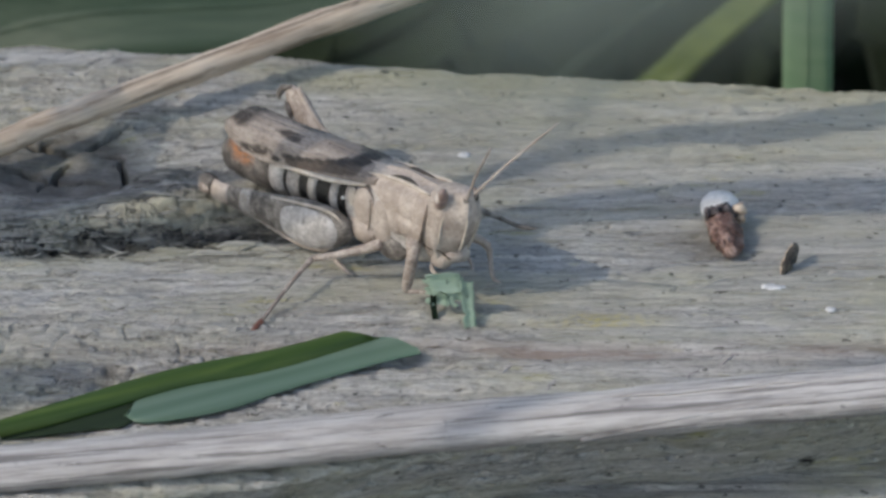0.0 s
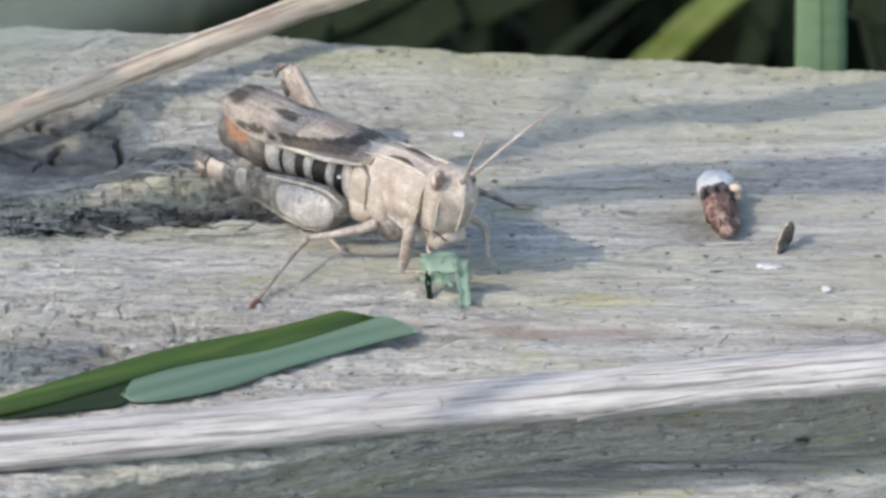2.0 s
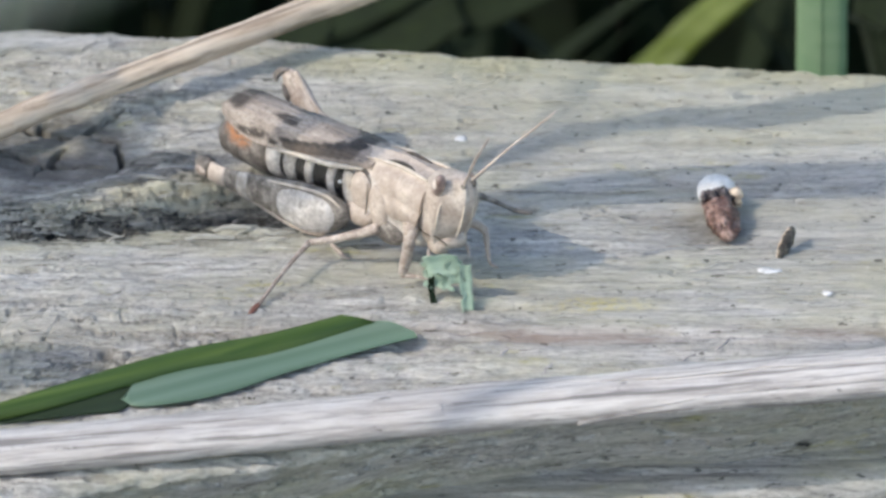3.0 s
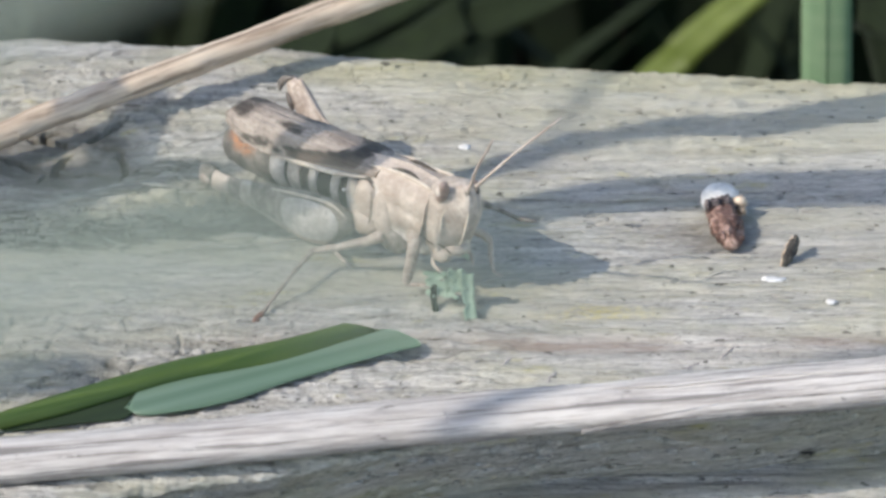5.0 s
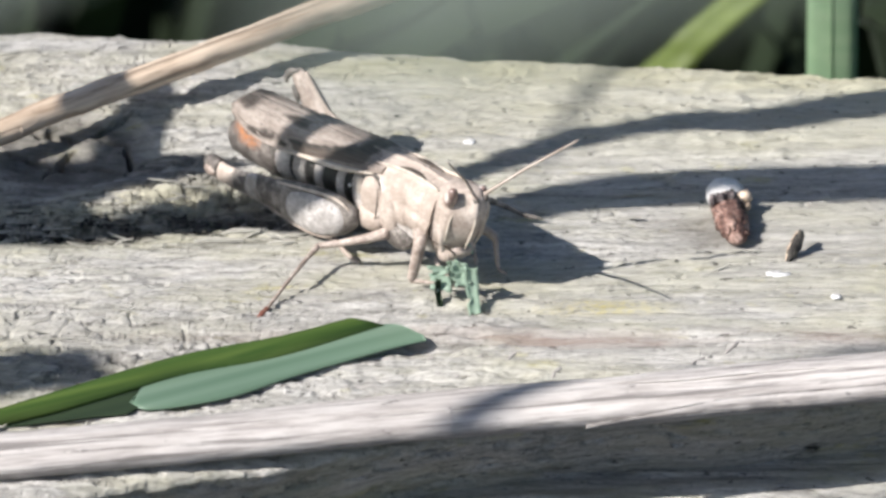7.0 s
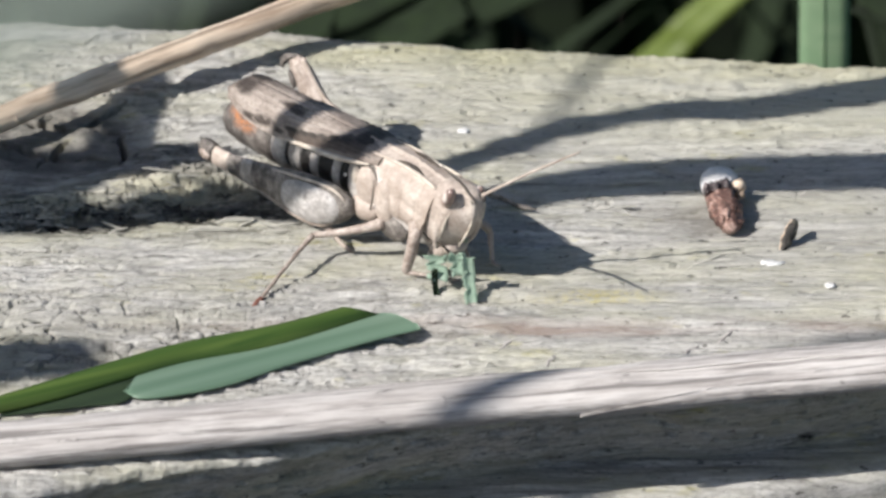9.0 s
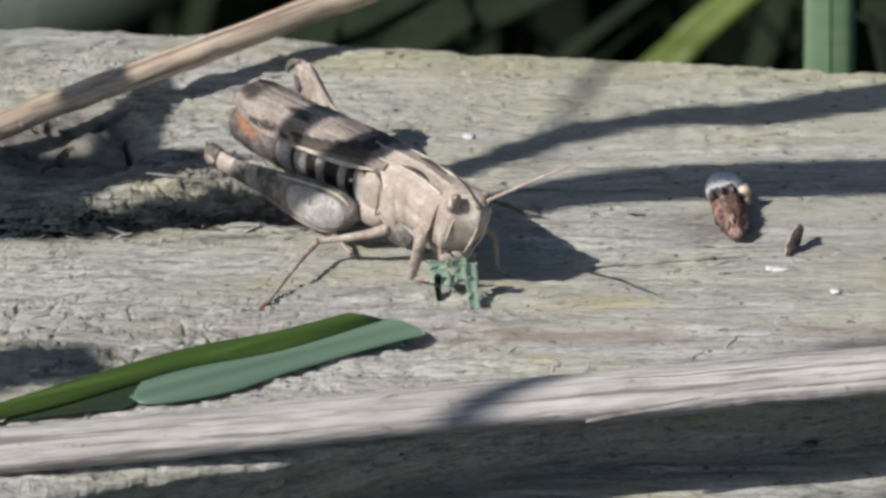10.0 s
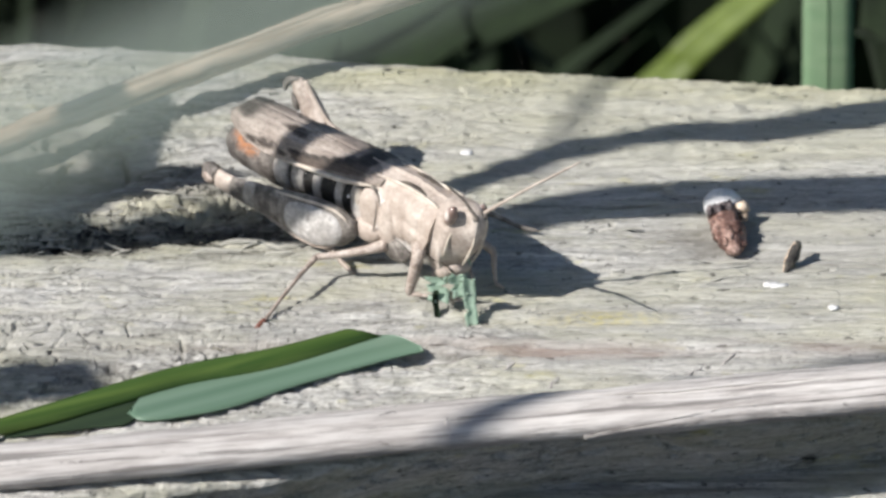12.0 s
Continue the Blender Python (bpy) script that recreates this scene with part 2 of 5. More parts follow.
def wing_skin(tree, bsdf):
    """Grey-brown wing with dark cells and one long dark mark."""
    chitin((0.17, 0.138, 0.12), (0.28, 0.235, 0.205), (0.42, 0.365, 0.325), scale=0.55, stretch=(0.3, 1, 1), spots=0.35)(tree, bsdf)
    base = bsdf.inputs["Base Color"].links[0].from_socket
    rag = ramp(tree, grain(tree, coords(tree, (0.5, 1, 1)), 1.6, 4, 0.7), (0.34, 0.1), (0.48, 1.0))
    for cx, cz, rx, rz in ((-11.3, 5.25, 1.1, 0.36), (-10.2, 5.1, 0.9, 0.22), (-9.1, 5.5, 0.75, 0.2), (-14.2, 6.2, 1.3, 0.5), (-12.4, 5.0, 1.4, 0.3), (-9.8, 6.3, 1.6, 0.16)):
        spot = mix(tree, 1.0, blob(tree, cx, cz, rx, rz, 0.5, True), rag, "MULTIPLY")
        base = mix(tree, spot, base, (0.05, 0.038, 0.032))
    # brown panel over the cream line, with a dark upper border
    for k in range(7):
        cx, cz = -8.6 + 0.78 * k, 5.32 + 0.155 * k
        for dz, rz, tone in ((0.0, 0.30, (0.075, 0.056, 0.045)), (0.26, 0.13, (0.02, 0.014, 0.011))):
            base = mix(tree, mix(tree, 1.0, blob(tree, cx, cz + dz, 0.8, rz, 0.7, True), (0.92, 0.92, 0.92), "MULTIPLY"), base, tone)
    tree.links.new(base, bsdf.inputs["Base Color"])


WING = material("brown wing", wing_skin)
BROWN = material("dark brown mark", chitin((0.03, 0.022, 0.018), (0.06, 0.045, 0.035), (0.10, 0.08, 0.06)))
BLACK = material("black band", chitin((0.008, 0.008, 0.008), (0.014, 0.013, 0.012), (0.03, 0.027, 0.025), rough=0.3))
CREAM = material("cream stripe", chitin((0.50, 0.43, 0.36), (0.64, 0.57, 0.49), (0.74, 0.68, 0.60)))
ASH = material("ash grey segment", chitin((0.34, 0.31, 0.285), (0.54, 0.505, 0.475), (0.68, 0.645, 0.61), scale=1.4, relief=0.05))
def ember(tree, bsdf):
    """Smoky brown with burnt orange patches."""
    chitin((0.075, 0.066, 0.06), (0.155, 0.138, 0.127), (0.27, 0.243, 0.223), scale=1.2, spots=0.3)(tree, bsdf)
    base = bsdf.inputs["Base Color"].links[0].from_socket
    spots = grain(tree, coords(tree, (0.6, 1, 1), shift=(1, 2, 3)), 1.7, 5, 0.75)
    flank = mix(tree, 1.0, blob(tree, -13.6, 4.35, 2.0, 0.95, 0.35, True), ramp(tree, spots, (0.40, 0.0), (0.56, 1.0)), "MULTIPLY")
    tree.links.new(mix(tree, flank, base, (0.44, 0.175, 0.065)), bsdf.inputs["Base Color"])


ORANGE = material("orange abdomen", ember)
GREY_RING = material("dull grey plate", chitin((0.24, 0.22, 0.20), (0.40, 0.37, 0.345), (0.54, 0.51, 0.48), scale=1.2, relief=0.05))
def glossy_eye(tree, bsdf):
    chitin((0.14, 0.09, 0.075), (0.25, 0.17, 0.145), (0.36, 0.26, 0.23), rough=0.3, relief=0.001)(tree, bsdf)
    base = bsdf.inputs["Base Color"].links[0].from_socket
    # pale spot: the sky's highlight painted on the upper half
    tree.links.new(mix(tree, blob(tree, 4.72, 6.62, 0.24, 0.42, 0.5, True), base, (0.66, 0.60, 0.56)), bsdf.inputs["Base Color"])
    bsdf.inputs["Coat Weight"].default_value = 1.0
    bsdf.inputs["Coat Roughness"].default_value = 0.22


EYE_SKIN = material("compound eye", glossy_eye)
RUST = material("rusty foot", chitin((0.14, 0.05, 0.035), (0.25, 0.10, 0.07), (0.33, 0.17, 0.12)))
CHALK = material("chalky white", chitin((0.60, 0.60, 0.60), (0.74, 0.74, 0.74), (0.82, 0.82, 0.82), scale=1.0, rough=0.8))
DUNG = material("reddish brown dropping", chitin((0.03, 0.018, 0.016), (0.23, 0.125, 0.10), (0.58, 0.40, 0.34), scale=1.2, rough=0.3, relief=0.2))
DARK_DUNG = material("dark wrinkled dropping", chitin((0.02, 0.015, 0.016), (0.07, 0.055, 0.058), (0.22, 0.18, 0.18), scale=1.4, rough=0.35, relief=0.15))
BARK = material("dark chip", chitin((0.02, 0.018, 0.016), (0.06, 0.055, 0.05), (0.22, 0.2, 0.16), scale=0.8, rough=0.8, relief=0.12))
FLAKE = material("splintered wood", striped((0.20, 0.195, 0.17), (0.43, 0.42, 0.375), (0.60, 0.59, 0.53), rough=0.85, scale=2.0, relief=0.15))


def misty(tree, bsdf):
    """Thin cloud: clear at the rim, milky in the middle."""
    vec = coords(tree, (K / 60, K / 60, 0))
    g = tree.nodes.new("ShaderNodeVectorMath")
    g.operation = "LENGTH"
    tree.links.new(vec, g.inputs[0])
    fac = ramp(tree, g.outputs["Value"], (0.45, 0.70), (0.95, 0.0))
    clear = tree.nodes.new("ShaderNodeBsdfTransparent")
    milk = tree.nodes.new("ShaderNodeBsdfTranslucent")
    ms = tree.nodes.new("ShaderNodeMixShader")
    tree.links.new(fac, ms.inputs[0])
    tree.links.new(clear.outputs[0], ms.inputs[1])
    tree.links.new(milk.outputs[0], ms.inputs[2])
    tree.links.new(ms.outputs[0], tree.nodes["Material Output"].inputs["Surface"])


SMOKE = material("smoky tail", chitin((0.06, 0.052, 0.047), (0.135, 0.118, 0.107), (0.25, 0.222, 0.202), scale=1.2, spots=0.3))
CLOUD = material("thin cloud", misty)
# ---- mesh helpers ----
def mesh_object(name, verts, faces, mat, parent=None, label="", smooth=True, at=None):
    me = bpy.data.meshes.new(name)
    me.from_pydata([(x * K, y * K, z * K) for x, y, z in verts], [], faces)
    me.materials.append(mat)
    if smooth:
        me.shade_smooth()
    me.update()
    ob = new(name, me)
    if parent is not None:
        ob.parent = parent
    if at is not None:
        ob.matrix_basis = at
    if label:
        ob["label"] = label
    return ob


def thing(name, label, category, group="", at=None):
    ob = tagged(new(name), label, category, group)
    if at is not None:
        ob.matrix_basis = at
    return ob


def place(x, y, z, rz=0.0, rx=0.0, ry=0.0):
    """A pose from millimetres and degrees."""
    return pose(x * K, y * K, z * K, rx, ry, rz)


def spline(points, n):
    """Smooth points through a few given ones (Catmull-Rom); tuples of any length."""
    p = [np.array(q, float) for q in points]
    p = [2 * p[0] - p[1]] + p + [2 * p[-1] - p[-2]]
    out = []
    spans = len(p) - 3
    for i in range(n):
        u = i / (n - 1) * spans
        k = min(int(u), spans - 1)
        u -= k
        a, b, c, d = p[k:k + 4]
        out.append(0.5 * (2 * b + (c - a) * u + (2 * a - 5 * b + 4 * c - d) * u * u + (3 * b - a - 3 * c + d) * u ** 3))
    return out


def ring_faces(rings, sides, closed=True):
    faces = []
    for i in range(rings - 1):
        for j in range(sides):
            k = (j + 1) % sides
            faces.append((i * sides + j, i * sides + k, (i + 1) * sides + k, (i + 1) * sides + j))
    if closed:
        faces.append(tuple(range(sides))[::-1])
        faces.append(tuple((rings - 1) * sides + j for j in range(sides)))
    return faces


def tube(points, n=16, sides=10, flat=1.0, lumps=0.0, seed=0):
    """Vertices and faces of a limb through (x, y, z, radius) points; flat squeezes it sideways."""
    rows = spline(points, n)
    rng = random.Random(seed)
    verts = []
    for i, row in enumerate(rows):
        here = Vector(row[:3])
        ahead = Vector(rows[min(i + 1, n - 1)][:3]) - Vector(rows[max(i - 1, 0)][:3])
        side = ahead.cross(Vector((0, 0, 1)))
        side = side.normalized() if side.length > 1e-6 else Vector((0, 1, 0))
        over = side.cross(ahead).normalized()
        r = max(row[3], 0.01)
        for j in range(sides):
            a = 2 * math.pi * j / sides
            w = r * (1 + lumps * (rng.random() - 0.5))
            verts.append(here + side * (math.cos(a) * w * flat) + over * (math.sin(a) * w))
    return verts, ring_faces(n, sides)


def loft_x(rows, n=24, sides=24, power=2.0, keel=0.0):
    """A body along x from rows (x, middle z, half width, half height)."""
    verts = []
    for x, z, w, h in spline(rows, n):
        for j in range(sides):
            a = 2 * math.pi * j / sides
            c, s = math.cos(a), math.sin(a)
            y = w * math.copysign(abs(c) ** (2 / power), c)
            up = h * math.copysign(abs(s) ** (2 / power), s)
            if keel and s > 0.92:
                up += keel * (s - 0.92) / 0.08
            verts.append((x, y, z + up))
    return verts, ring_faces(n, sides)


def part(name, shape, mat, parent, label=""):
    return mesh_object(name, shape[0], shape[1], mat, parent, label)


def ball(cx, cy, cz, rx, ry, rz, lumps=0.0, seed=0, n=12, sides=16):
    rng = np.random.RandomState(seed)
    verts = []
    for i in range(n):
        b = math.pi * (i + 0.02) / (n - 0.96) - math.pi / 2
        for j in range(sides):
            a = 2 * math.pi * j / sides
            q = 1 + lumps * (rng.rand() - 0.5)
            verts.append((cx + rx * q * math.cos(b) * math.cos(a), cy + ry * q * math.cos(b) * math.sin(a), cz + rz * q * math.sin(b)))
    return verts, ring_faces(n, sides)


def ribbon(points, n=40, thick=0.18, fold=0.25, ragged=0.0, seed=0, across=6):
    """A blade of grass through (x, y, z, half width, lean) points: a folded, thin, closed strip.
    lean: degrees by which its width turns from level."""
    rows = spline(points, n)
    rng = np.random.RandomState(seed)
    verts = []
    for i, row in enumerate(rows):
        here = Vector(row[:3])
        ahead = (Vector(rows[min(i + 1, n - 1)][:3]) - Vector(rows[max(i - 1, 0)][:3])).normalized()
        side = ahead.cross(Vector((0, 0, 1)))
        side = side.normalized() if side.length > 1e-3 else Vector((1, 0, 0))
        side = Matrix.Rotation(radians(row[4]), 3, ahead) @ side
        over = side.cross(ahead).normalized()
        w = max(row[3], 0.02) * (1 + ragged * (rng.rand() - 0.5))
        front = [here + side * (w * k) + over * (abs(k) * w * fold + thick / 2) for k in np.linspace(-1, 1, across)]
        back = [here + side * (w * k) + over * (abs(k) * w * fold - thick / 2) for k in np.linspace(1, -1, across)]
        verts += front + back
    return verts, ring_faces(n, across * 2)


TABLES = {}


def smooth_noise(x, y, seed):
    """Value noise on arrays, 0 to 1."""
    if seed not in TABLES:
        TABLES[seed] = np.random.RandomState(seed).rand(257, 257)
    table = TABLES[seed]
    xi, yi = np.floor(x).astype(int), np.floor(y).astype(int)
    u, v = x - xi, y - yi
    u, v = u * u * (3 - 2 * u), v * v * (3 - 2 * v)
    g = lambda i, j: table[(xi + i) % 257, (yi + j) % 257]
    return (g(0, 0) * (1 - u) + g(1, 0) * u) * (1 - v) + (g(0, 1) * (1 - u) + g(1, 1) * u) * v


def layers(x, y, seed, octaves=4):
    total, amp, norm = 0, 1.0, 0.0
    for o in range(octaves):
        total = total + amp * smooth_noise(x * 2 ** o, y * 2 ** o, seed + o)
        norm += amp
        amp *= 0.55
    return total / norm


def bell(d):
    return np.exp(-d * d)


def back_edge(x):
    x = np.clip(x, -36, 36)
    return 25.9 - 0.108 * x + 1.2 * (smooth_noise(x * 0.09 + 40, x * 0, 3) - 0.5) + 0.5 * (smooth_noise(x * 0.5 + 90, x * 0, 4) - 0.5)


def front_edge(x, fine=1.0):
    x = np.clip(x, -36, 36)
    return -19.7 + 0.316 * np.minimum(x, 0) + 0.2 * np.maximum(x, 0) + 0.9 * (smooth_noise(x * 0.11 + 60, x * 0, 5) - 0.5) + fine * 0.4 * (layers(x * 0.7 + 20, x * 0, 6, 3) - 0.5)


CRACKS = [(-31, -19, 2.2, 0.03, 0.45, 1.6), (-24, -8, 2.6, 0.06, 0.4, 1.5), (-22, -11, 3.7, 0.16, 0.35, 1.4), (-18, -6, 2.9, 0.05, 0.3, 1.3), (-27, -16, 1.5, 0.02, 0.25, 1.1),
          (-14, -3, 3.4, 0.0, 0.22, 0.9), (-20, -12, 0.9, 0.02, 0.2, 0.8), (-12, -2, 0.7, 0.0, 0.2, 0.8), (-26, -15, 5.6, 0.3, 0.3, 1.2), (-24, -13, 7.4, 0.4, 0.28, 1.1), (-21, -12, 5.4, 0.3, 0.3, 1.2)]


STAR = [(-21.0, 14.4, -18.5, 17.3), (-21.7, 13.9, -25.2, 15.6), (-20.6, 14.1, -18.0, 13.8), (-21.9, 13.2, -23.9, 9.9), (-26.0, 12.9, -22.9, 11.3), (-18.8, 13.9, -18.7, 9.8), (-23.2, 11.0, -19.2, 10.6), (-24.0, 15.0, -22.4, 16.2)]


def split_wood(x, y):
    """Depth of the long open splits along the grain, on the rotten side."""
    depth = x * 0
    for k, (x0, x1, y0, slope, wide, deep) in enumerate(CRACKS):
        mid = y0 + slope * (x - x0) + 0.9 * (layers(x * 0.22 + 9 * k, x * 0, 300 + k, 3) - 0.5)
        ends = np.clip((x - x0) / 2.5, 0, 1) * np.clip((x1 - x) / 2.5, 0, 1)
        half = wide * ends * (0.45 + 1.1 * layers(x * 0.5 + k, x * 0, 330 + k, 2)) * 0.5 + 1e-4
        depth = np.maximum(depth, deep * ends * np.clip(1.4 - (np.abs(y - mid) / half) ** 2, 0, 1))
    for k, (xa, ya, xb, yb) in enumerate(STAR):
        run = math.hypot(xb - xa, yb - ya)
        u = ((x - xa) * (xb - xa) + (y - ya) * (yb - ya)) / run
        v = ((x - xa) * (ya - yb) + (y - ya) * (xb - xa)) / run + 0.7 * (layers(u * 0.9 + 5 * k, u * 0, 360 + k, 2) - 0.5)
        ends = np.clip(u / 0.6, 0, 1) * np.clip((run - u) / 1.2, 0, 1)
        depth = np.maximum(depth, 3.0 * ends * np.clip(1.4 - (np.abs(v) / ((0.13 + 0.11 * abs(xb - xa) / run) * ends + 0.03)) ** 2, 0, 1))
    return depth * (0.75 + 0.5 * layers(x * 0.3, y * 2.4, 390, 3))


def wood_height(x, y):
    """Relief of the worn upper face."""
    lift = 1.1 * bell((y - 20) / 9) * bell((x + 26) / 14)
    bend = y + 0.9 * (layers(x * 0.05 + 7, y * 0.06, 11, 2) - 0.5) + lift
    h = 0.55 * (layers(x * 0.035, y * 0.09, 21, 3) - 0.5)
    h += 0.50 * (layers(x * 0.05, bend * 0.9, 31, 4) - 0.5)
    h += 0.30 * (layers(x * 0.20, bend * 2.6, 41, 3) - 0.5)
    h += 0.10 * (layers(x * 1.1, bend * 4.0, 45, 2) - 0.5)
    # short raised fibres
    short = layers(x * 0.42 + 21, bend * 2.1 + 4, 46, 3)
    h += 0.16 * np.clip(layers(x * 0.07 + 3, y * 0.12 + 8, 48, 2) * 2.5 - 0.7, 0, 1) * (1 - np.abs(2 * short - 1) * 3.0).clip(-0.6, 1)
    # torn fibres: small steps with a sharp lip
    torn = layers(x * 0.13 + 50, bend * 0.8 + 30, 47, 3)
    worn = np.clip(layers(x * 0.05 + 11, y * 0.07, 49, 2) * 3.0 - 1.0, 0, 1)
    h += 0.28 * worn * ((torn * 7) % 1.0)
    # drying checks along the grain
    checks = np.abs(layers(x * 0.045 + 3, bend * 0.75 + 9, 51, 3) - 0.5)
    rough = np.clip(layers(x * 0.06, y * 0.1, 55, 2) * 2.2 - 0.6, 0, 1)
    h -= 0.55 * rough * bell(checks / 0.014)
    dashes = np.abs(layers(x * 0.16 + 13, bend * 1.5 + 19, 53, 2) - 0.5)
    h -= 0.35 * np.clip(layers(x * 0.2, y * 0.4, 57, 2) * 3 - 1.3, 0, 1) * bell(dashes / 0.02)
    # front third steps down a little
    seam = y + 8.8 + 0.02 * x + 0.5 * (smooth_noise(x * 0.15, x * 0, 61) - 0.5)
    h -= 0.55 / (1 + np.exp(np.clip(seam * 3.0, -40, 40)))
    h += 0.2 * bell((seam - 0.5) / 0.9)
    # crazed patch at the front
    patch = bell((x + 20) / 9) * bell((y + 12) / 4)
    cells = np.abs(layers(x * 0.42, y * 0.9, 71, 2) - 0.5)
    h -= 0.7 * patch * bell(cells / 0.026)
    # flat knot, a little sunk and smoother than the rest, with star cracks
    r = np.hypot((x + 21.8) / 4.6, (y - 12.6) / 4.2)
    inside = 1 / (1 + np.exp(np.clip((r - 1.0) * 12, -40, 40)))
    h = h * (1 - 0.75 * inside) - 0.35 * inside + inside * (0.22 * (layers(x * 0.5, y * 0.7, 85, 3) - 0.5) + 0.22 * (layers(x * 1.3, y * 2.6, 87, 3) - 0.5))
    h += 0.25 * bell((x + 21.2) / 0.6) * bell((y - 13.7) / 0.6)
    h -= split_wood(x, y)
    # torn fibres fanning out below it
    jag = 0.8 * (layers(x * 0.4, x * 0, 91, 2) - 0.5)
    rim = np.interp(x, [-40, -24, -22.4, -19.8, -17.5, -14.6, -12.3, -9], [2.6, 3.3, 3.6, 4.2, 5.2, 6.1, 7.1, 8.2]) + jag
    foot = np.interp(x, [-40, -26, -20, -16, -9, -3], [0.8, 1.3, 2.1, 2.8, 3.3, 3.6]) + 0.7 * (layers(x * 0.3 + 5, x * 0, 93, 3) - 0.5)
    mask = 1 / (1 + np.exp(np.clip((x + 7.5) * 0.9, -40, 40)))
    zone = np.clip((y - foot + 0.4) / 0.9, 0, 1) * np.clip((rim + 3.4 - y) / 2.4, 0, 1) * np.clip((x + 30) / 5, 0, 1) * mask
    # long slanting fibres: ridges with a sharp lip, and deep gaps between them
    slant = y - np.interp(x, [-30, -22, -16, -8], [-0.2, 0.0, 1.2, 2.6]) + 0.7 * (layers(x * 0.16 + 2, y * 0.25, 122, 2) - 0.5)
    one = layers(x * 0.11 + 6, slant * 0.8, 123, 3)
    two = layers(x * 0.24 + 9, slant * 1.7, 125, 3)
    h += zone * (0.55 * ((one * 6) % 1.0) + 0.4 * ((two * 5) % 1.0) + 0.3 * (layers(x * 0.6, slant * 3.2, 121, 2) - 0.5) - 0.25)
    h -= zone * (1.3 * bell((layers(x * 0.09 + 17, slant * 0.9, 113, 2) - 0.5) / 0.04) + 0.9 * bell((layers(x * 0.2 + 5, slant * 1.6, 117, 2) - 0.5) / 0.04))
    h -= 0.7 * mask * np.clip((y - foot) / 0.8, 0, 1) * np.clip((rim + 1.2 - y) / 2.2, 0, 1)
    # cross breaks in the fibres
    h -= 0.6 * zone * bell((layers(x * 0.7 + 0.5 * slant, slant * 0.4, 127, 2) - 0.5) / 0.03) * np.clip(layers(x * 0.3, y * 0.9, 129, 2) * 3 - 1.2, 0, 1)
    # rough broken corner behind the straw
    h += 0.8 * (layers(x * 0.5, y * 0.9, 99, 4) - 0.45) * bell((x + 27) / 4.5) * bell((y - 20) / 6)
    h -= 0.3 * bell((x + 27) / 5) * bell((y - 8.5) / 4)
    # weathering round the dropping, shallow dish
    h -= 0.25 * bell((x - 15) / 4) * bell((y - 2.5) / 2)
    # worn back corner
    d = np.clip((y - (back_edge(x) - 4.5)) / 4.5, 0, 1)
    h -= 1.3 * d ** 2.2
    e = np.clip(((front_edge(x) + 1.6) - y) / 1.6, 0, 1)
    h -= 0.5 * e ** 2
    return h


def height_at(x, y):
    return float(wood_height(np.array([float(x)]), np.array([float(y)]))[0])


def timber():
    dense = np.linspace(-29, 29, 760)
    far = np.geomspace(1, 300, 30)
    xs = np.concatenate([-29 - far[::-1], dense, 29 + far])
    down = np.array([0.15, 0.5, 1, 1.7, 2.6, 4, 7, 12, 20, 35, 152])
    front = np.concatenate([np.linspace(0.12, 9, 70), [11, 16, 25, 35, 152]])
    t = np.linspace(0, 1, 520)
    X, T = np.meshgrid(xs, t, indexing="ij")
    B, Fr = back_edge(X), front_edge(X)
    Y = B * (1 - T) + Fr * T
    Z = wood_height(X, Y)
    # hind face
    Xb, Db = np.meshgrid(xs, down[::-1], indexing="ij")
    Yb = back_edge(Xb) + 0.4 * np.minimum(Db, 1)
    Zb = wood_height(Xb, back_edge(Xb)) - Db
    # front face, undercut and furrowed
    Xf, Df = np.meshgrid(xs, front, indexing="ij")
    keep = np.exp(-Df / 0.8)
    Yf = front_edge(Xf, 0) + (front_edge(Xf) - front_edge(Xf, 0)) * keep - 0.3 * np.minimum(Df, 0.4) + 0.69 * np.clip(Df - 0.35, 0, 9)
    Yf += (0.3 * (layers(Xf * 0.13, Df * 1.5, 101, 3) - 0.5) + 0.22 * (layers(Xf * 0.5, Df * 2.2, 104, 3) - 0.5)) * np.minimum(Df, 1)
    Yf += 2.6 * np.clip(layers(Xf * 0.8 + 7, Df * 2.4, 106, 3) - 0.60, 0, 1) * np.minimum(Df, 1)
    lip = wood_height(Xf, front_edge(Xf))
    Zf = lip * keep + -0.9 * (1 - keep) - Df
    X, Y, Z = np.hstack([Xb, X, Xf]), np.hstack([Yb, Y, Yf]), np.hstack([Zb, Z, Zf])
    nu, nv = X.shape
    co = np.stack([X, Y, Z], -1).reshape(-1, 3) * K
    i, j = np.meshgrid(np.arange(nu - 1), np.arange(nv - 1), indexing="ij")
    a = (i * nv + j).ravel()
    quads = np.stack([a, a + 1, a + nv + 1, a + nv], -1)[:, ::-1]
    me = bpy.data.meshes.new("timber")
    me.vertices.add(len(co))
    me.vertices.foreach_set("co", co.ravel())
    me.loops.add(quads.size)
    me.loops.foreach_set("vertex_index", quads.ravel())
    me.polygons.add(len(quads))
    me.polygons.foreach_set("loop_start", np.arange(0, quads.size, 4))
    me.polygons.foreach_set("loop_total", np.full(len(quads), 4))
    me.update(calc_edges=True)
    me.shade_smooth()
    me.materials.append(WOOD)
    return tagged(new("timber_rail", me), "weathered grey timber with cracks, a knot and algae", "timber", kind="structure")


timber()


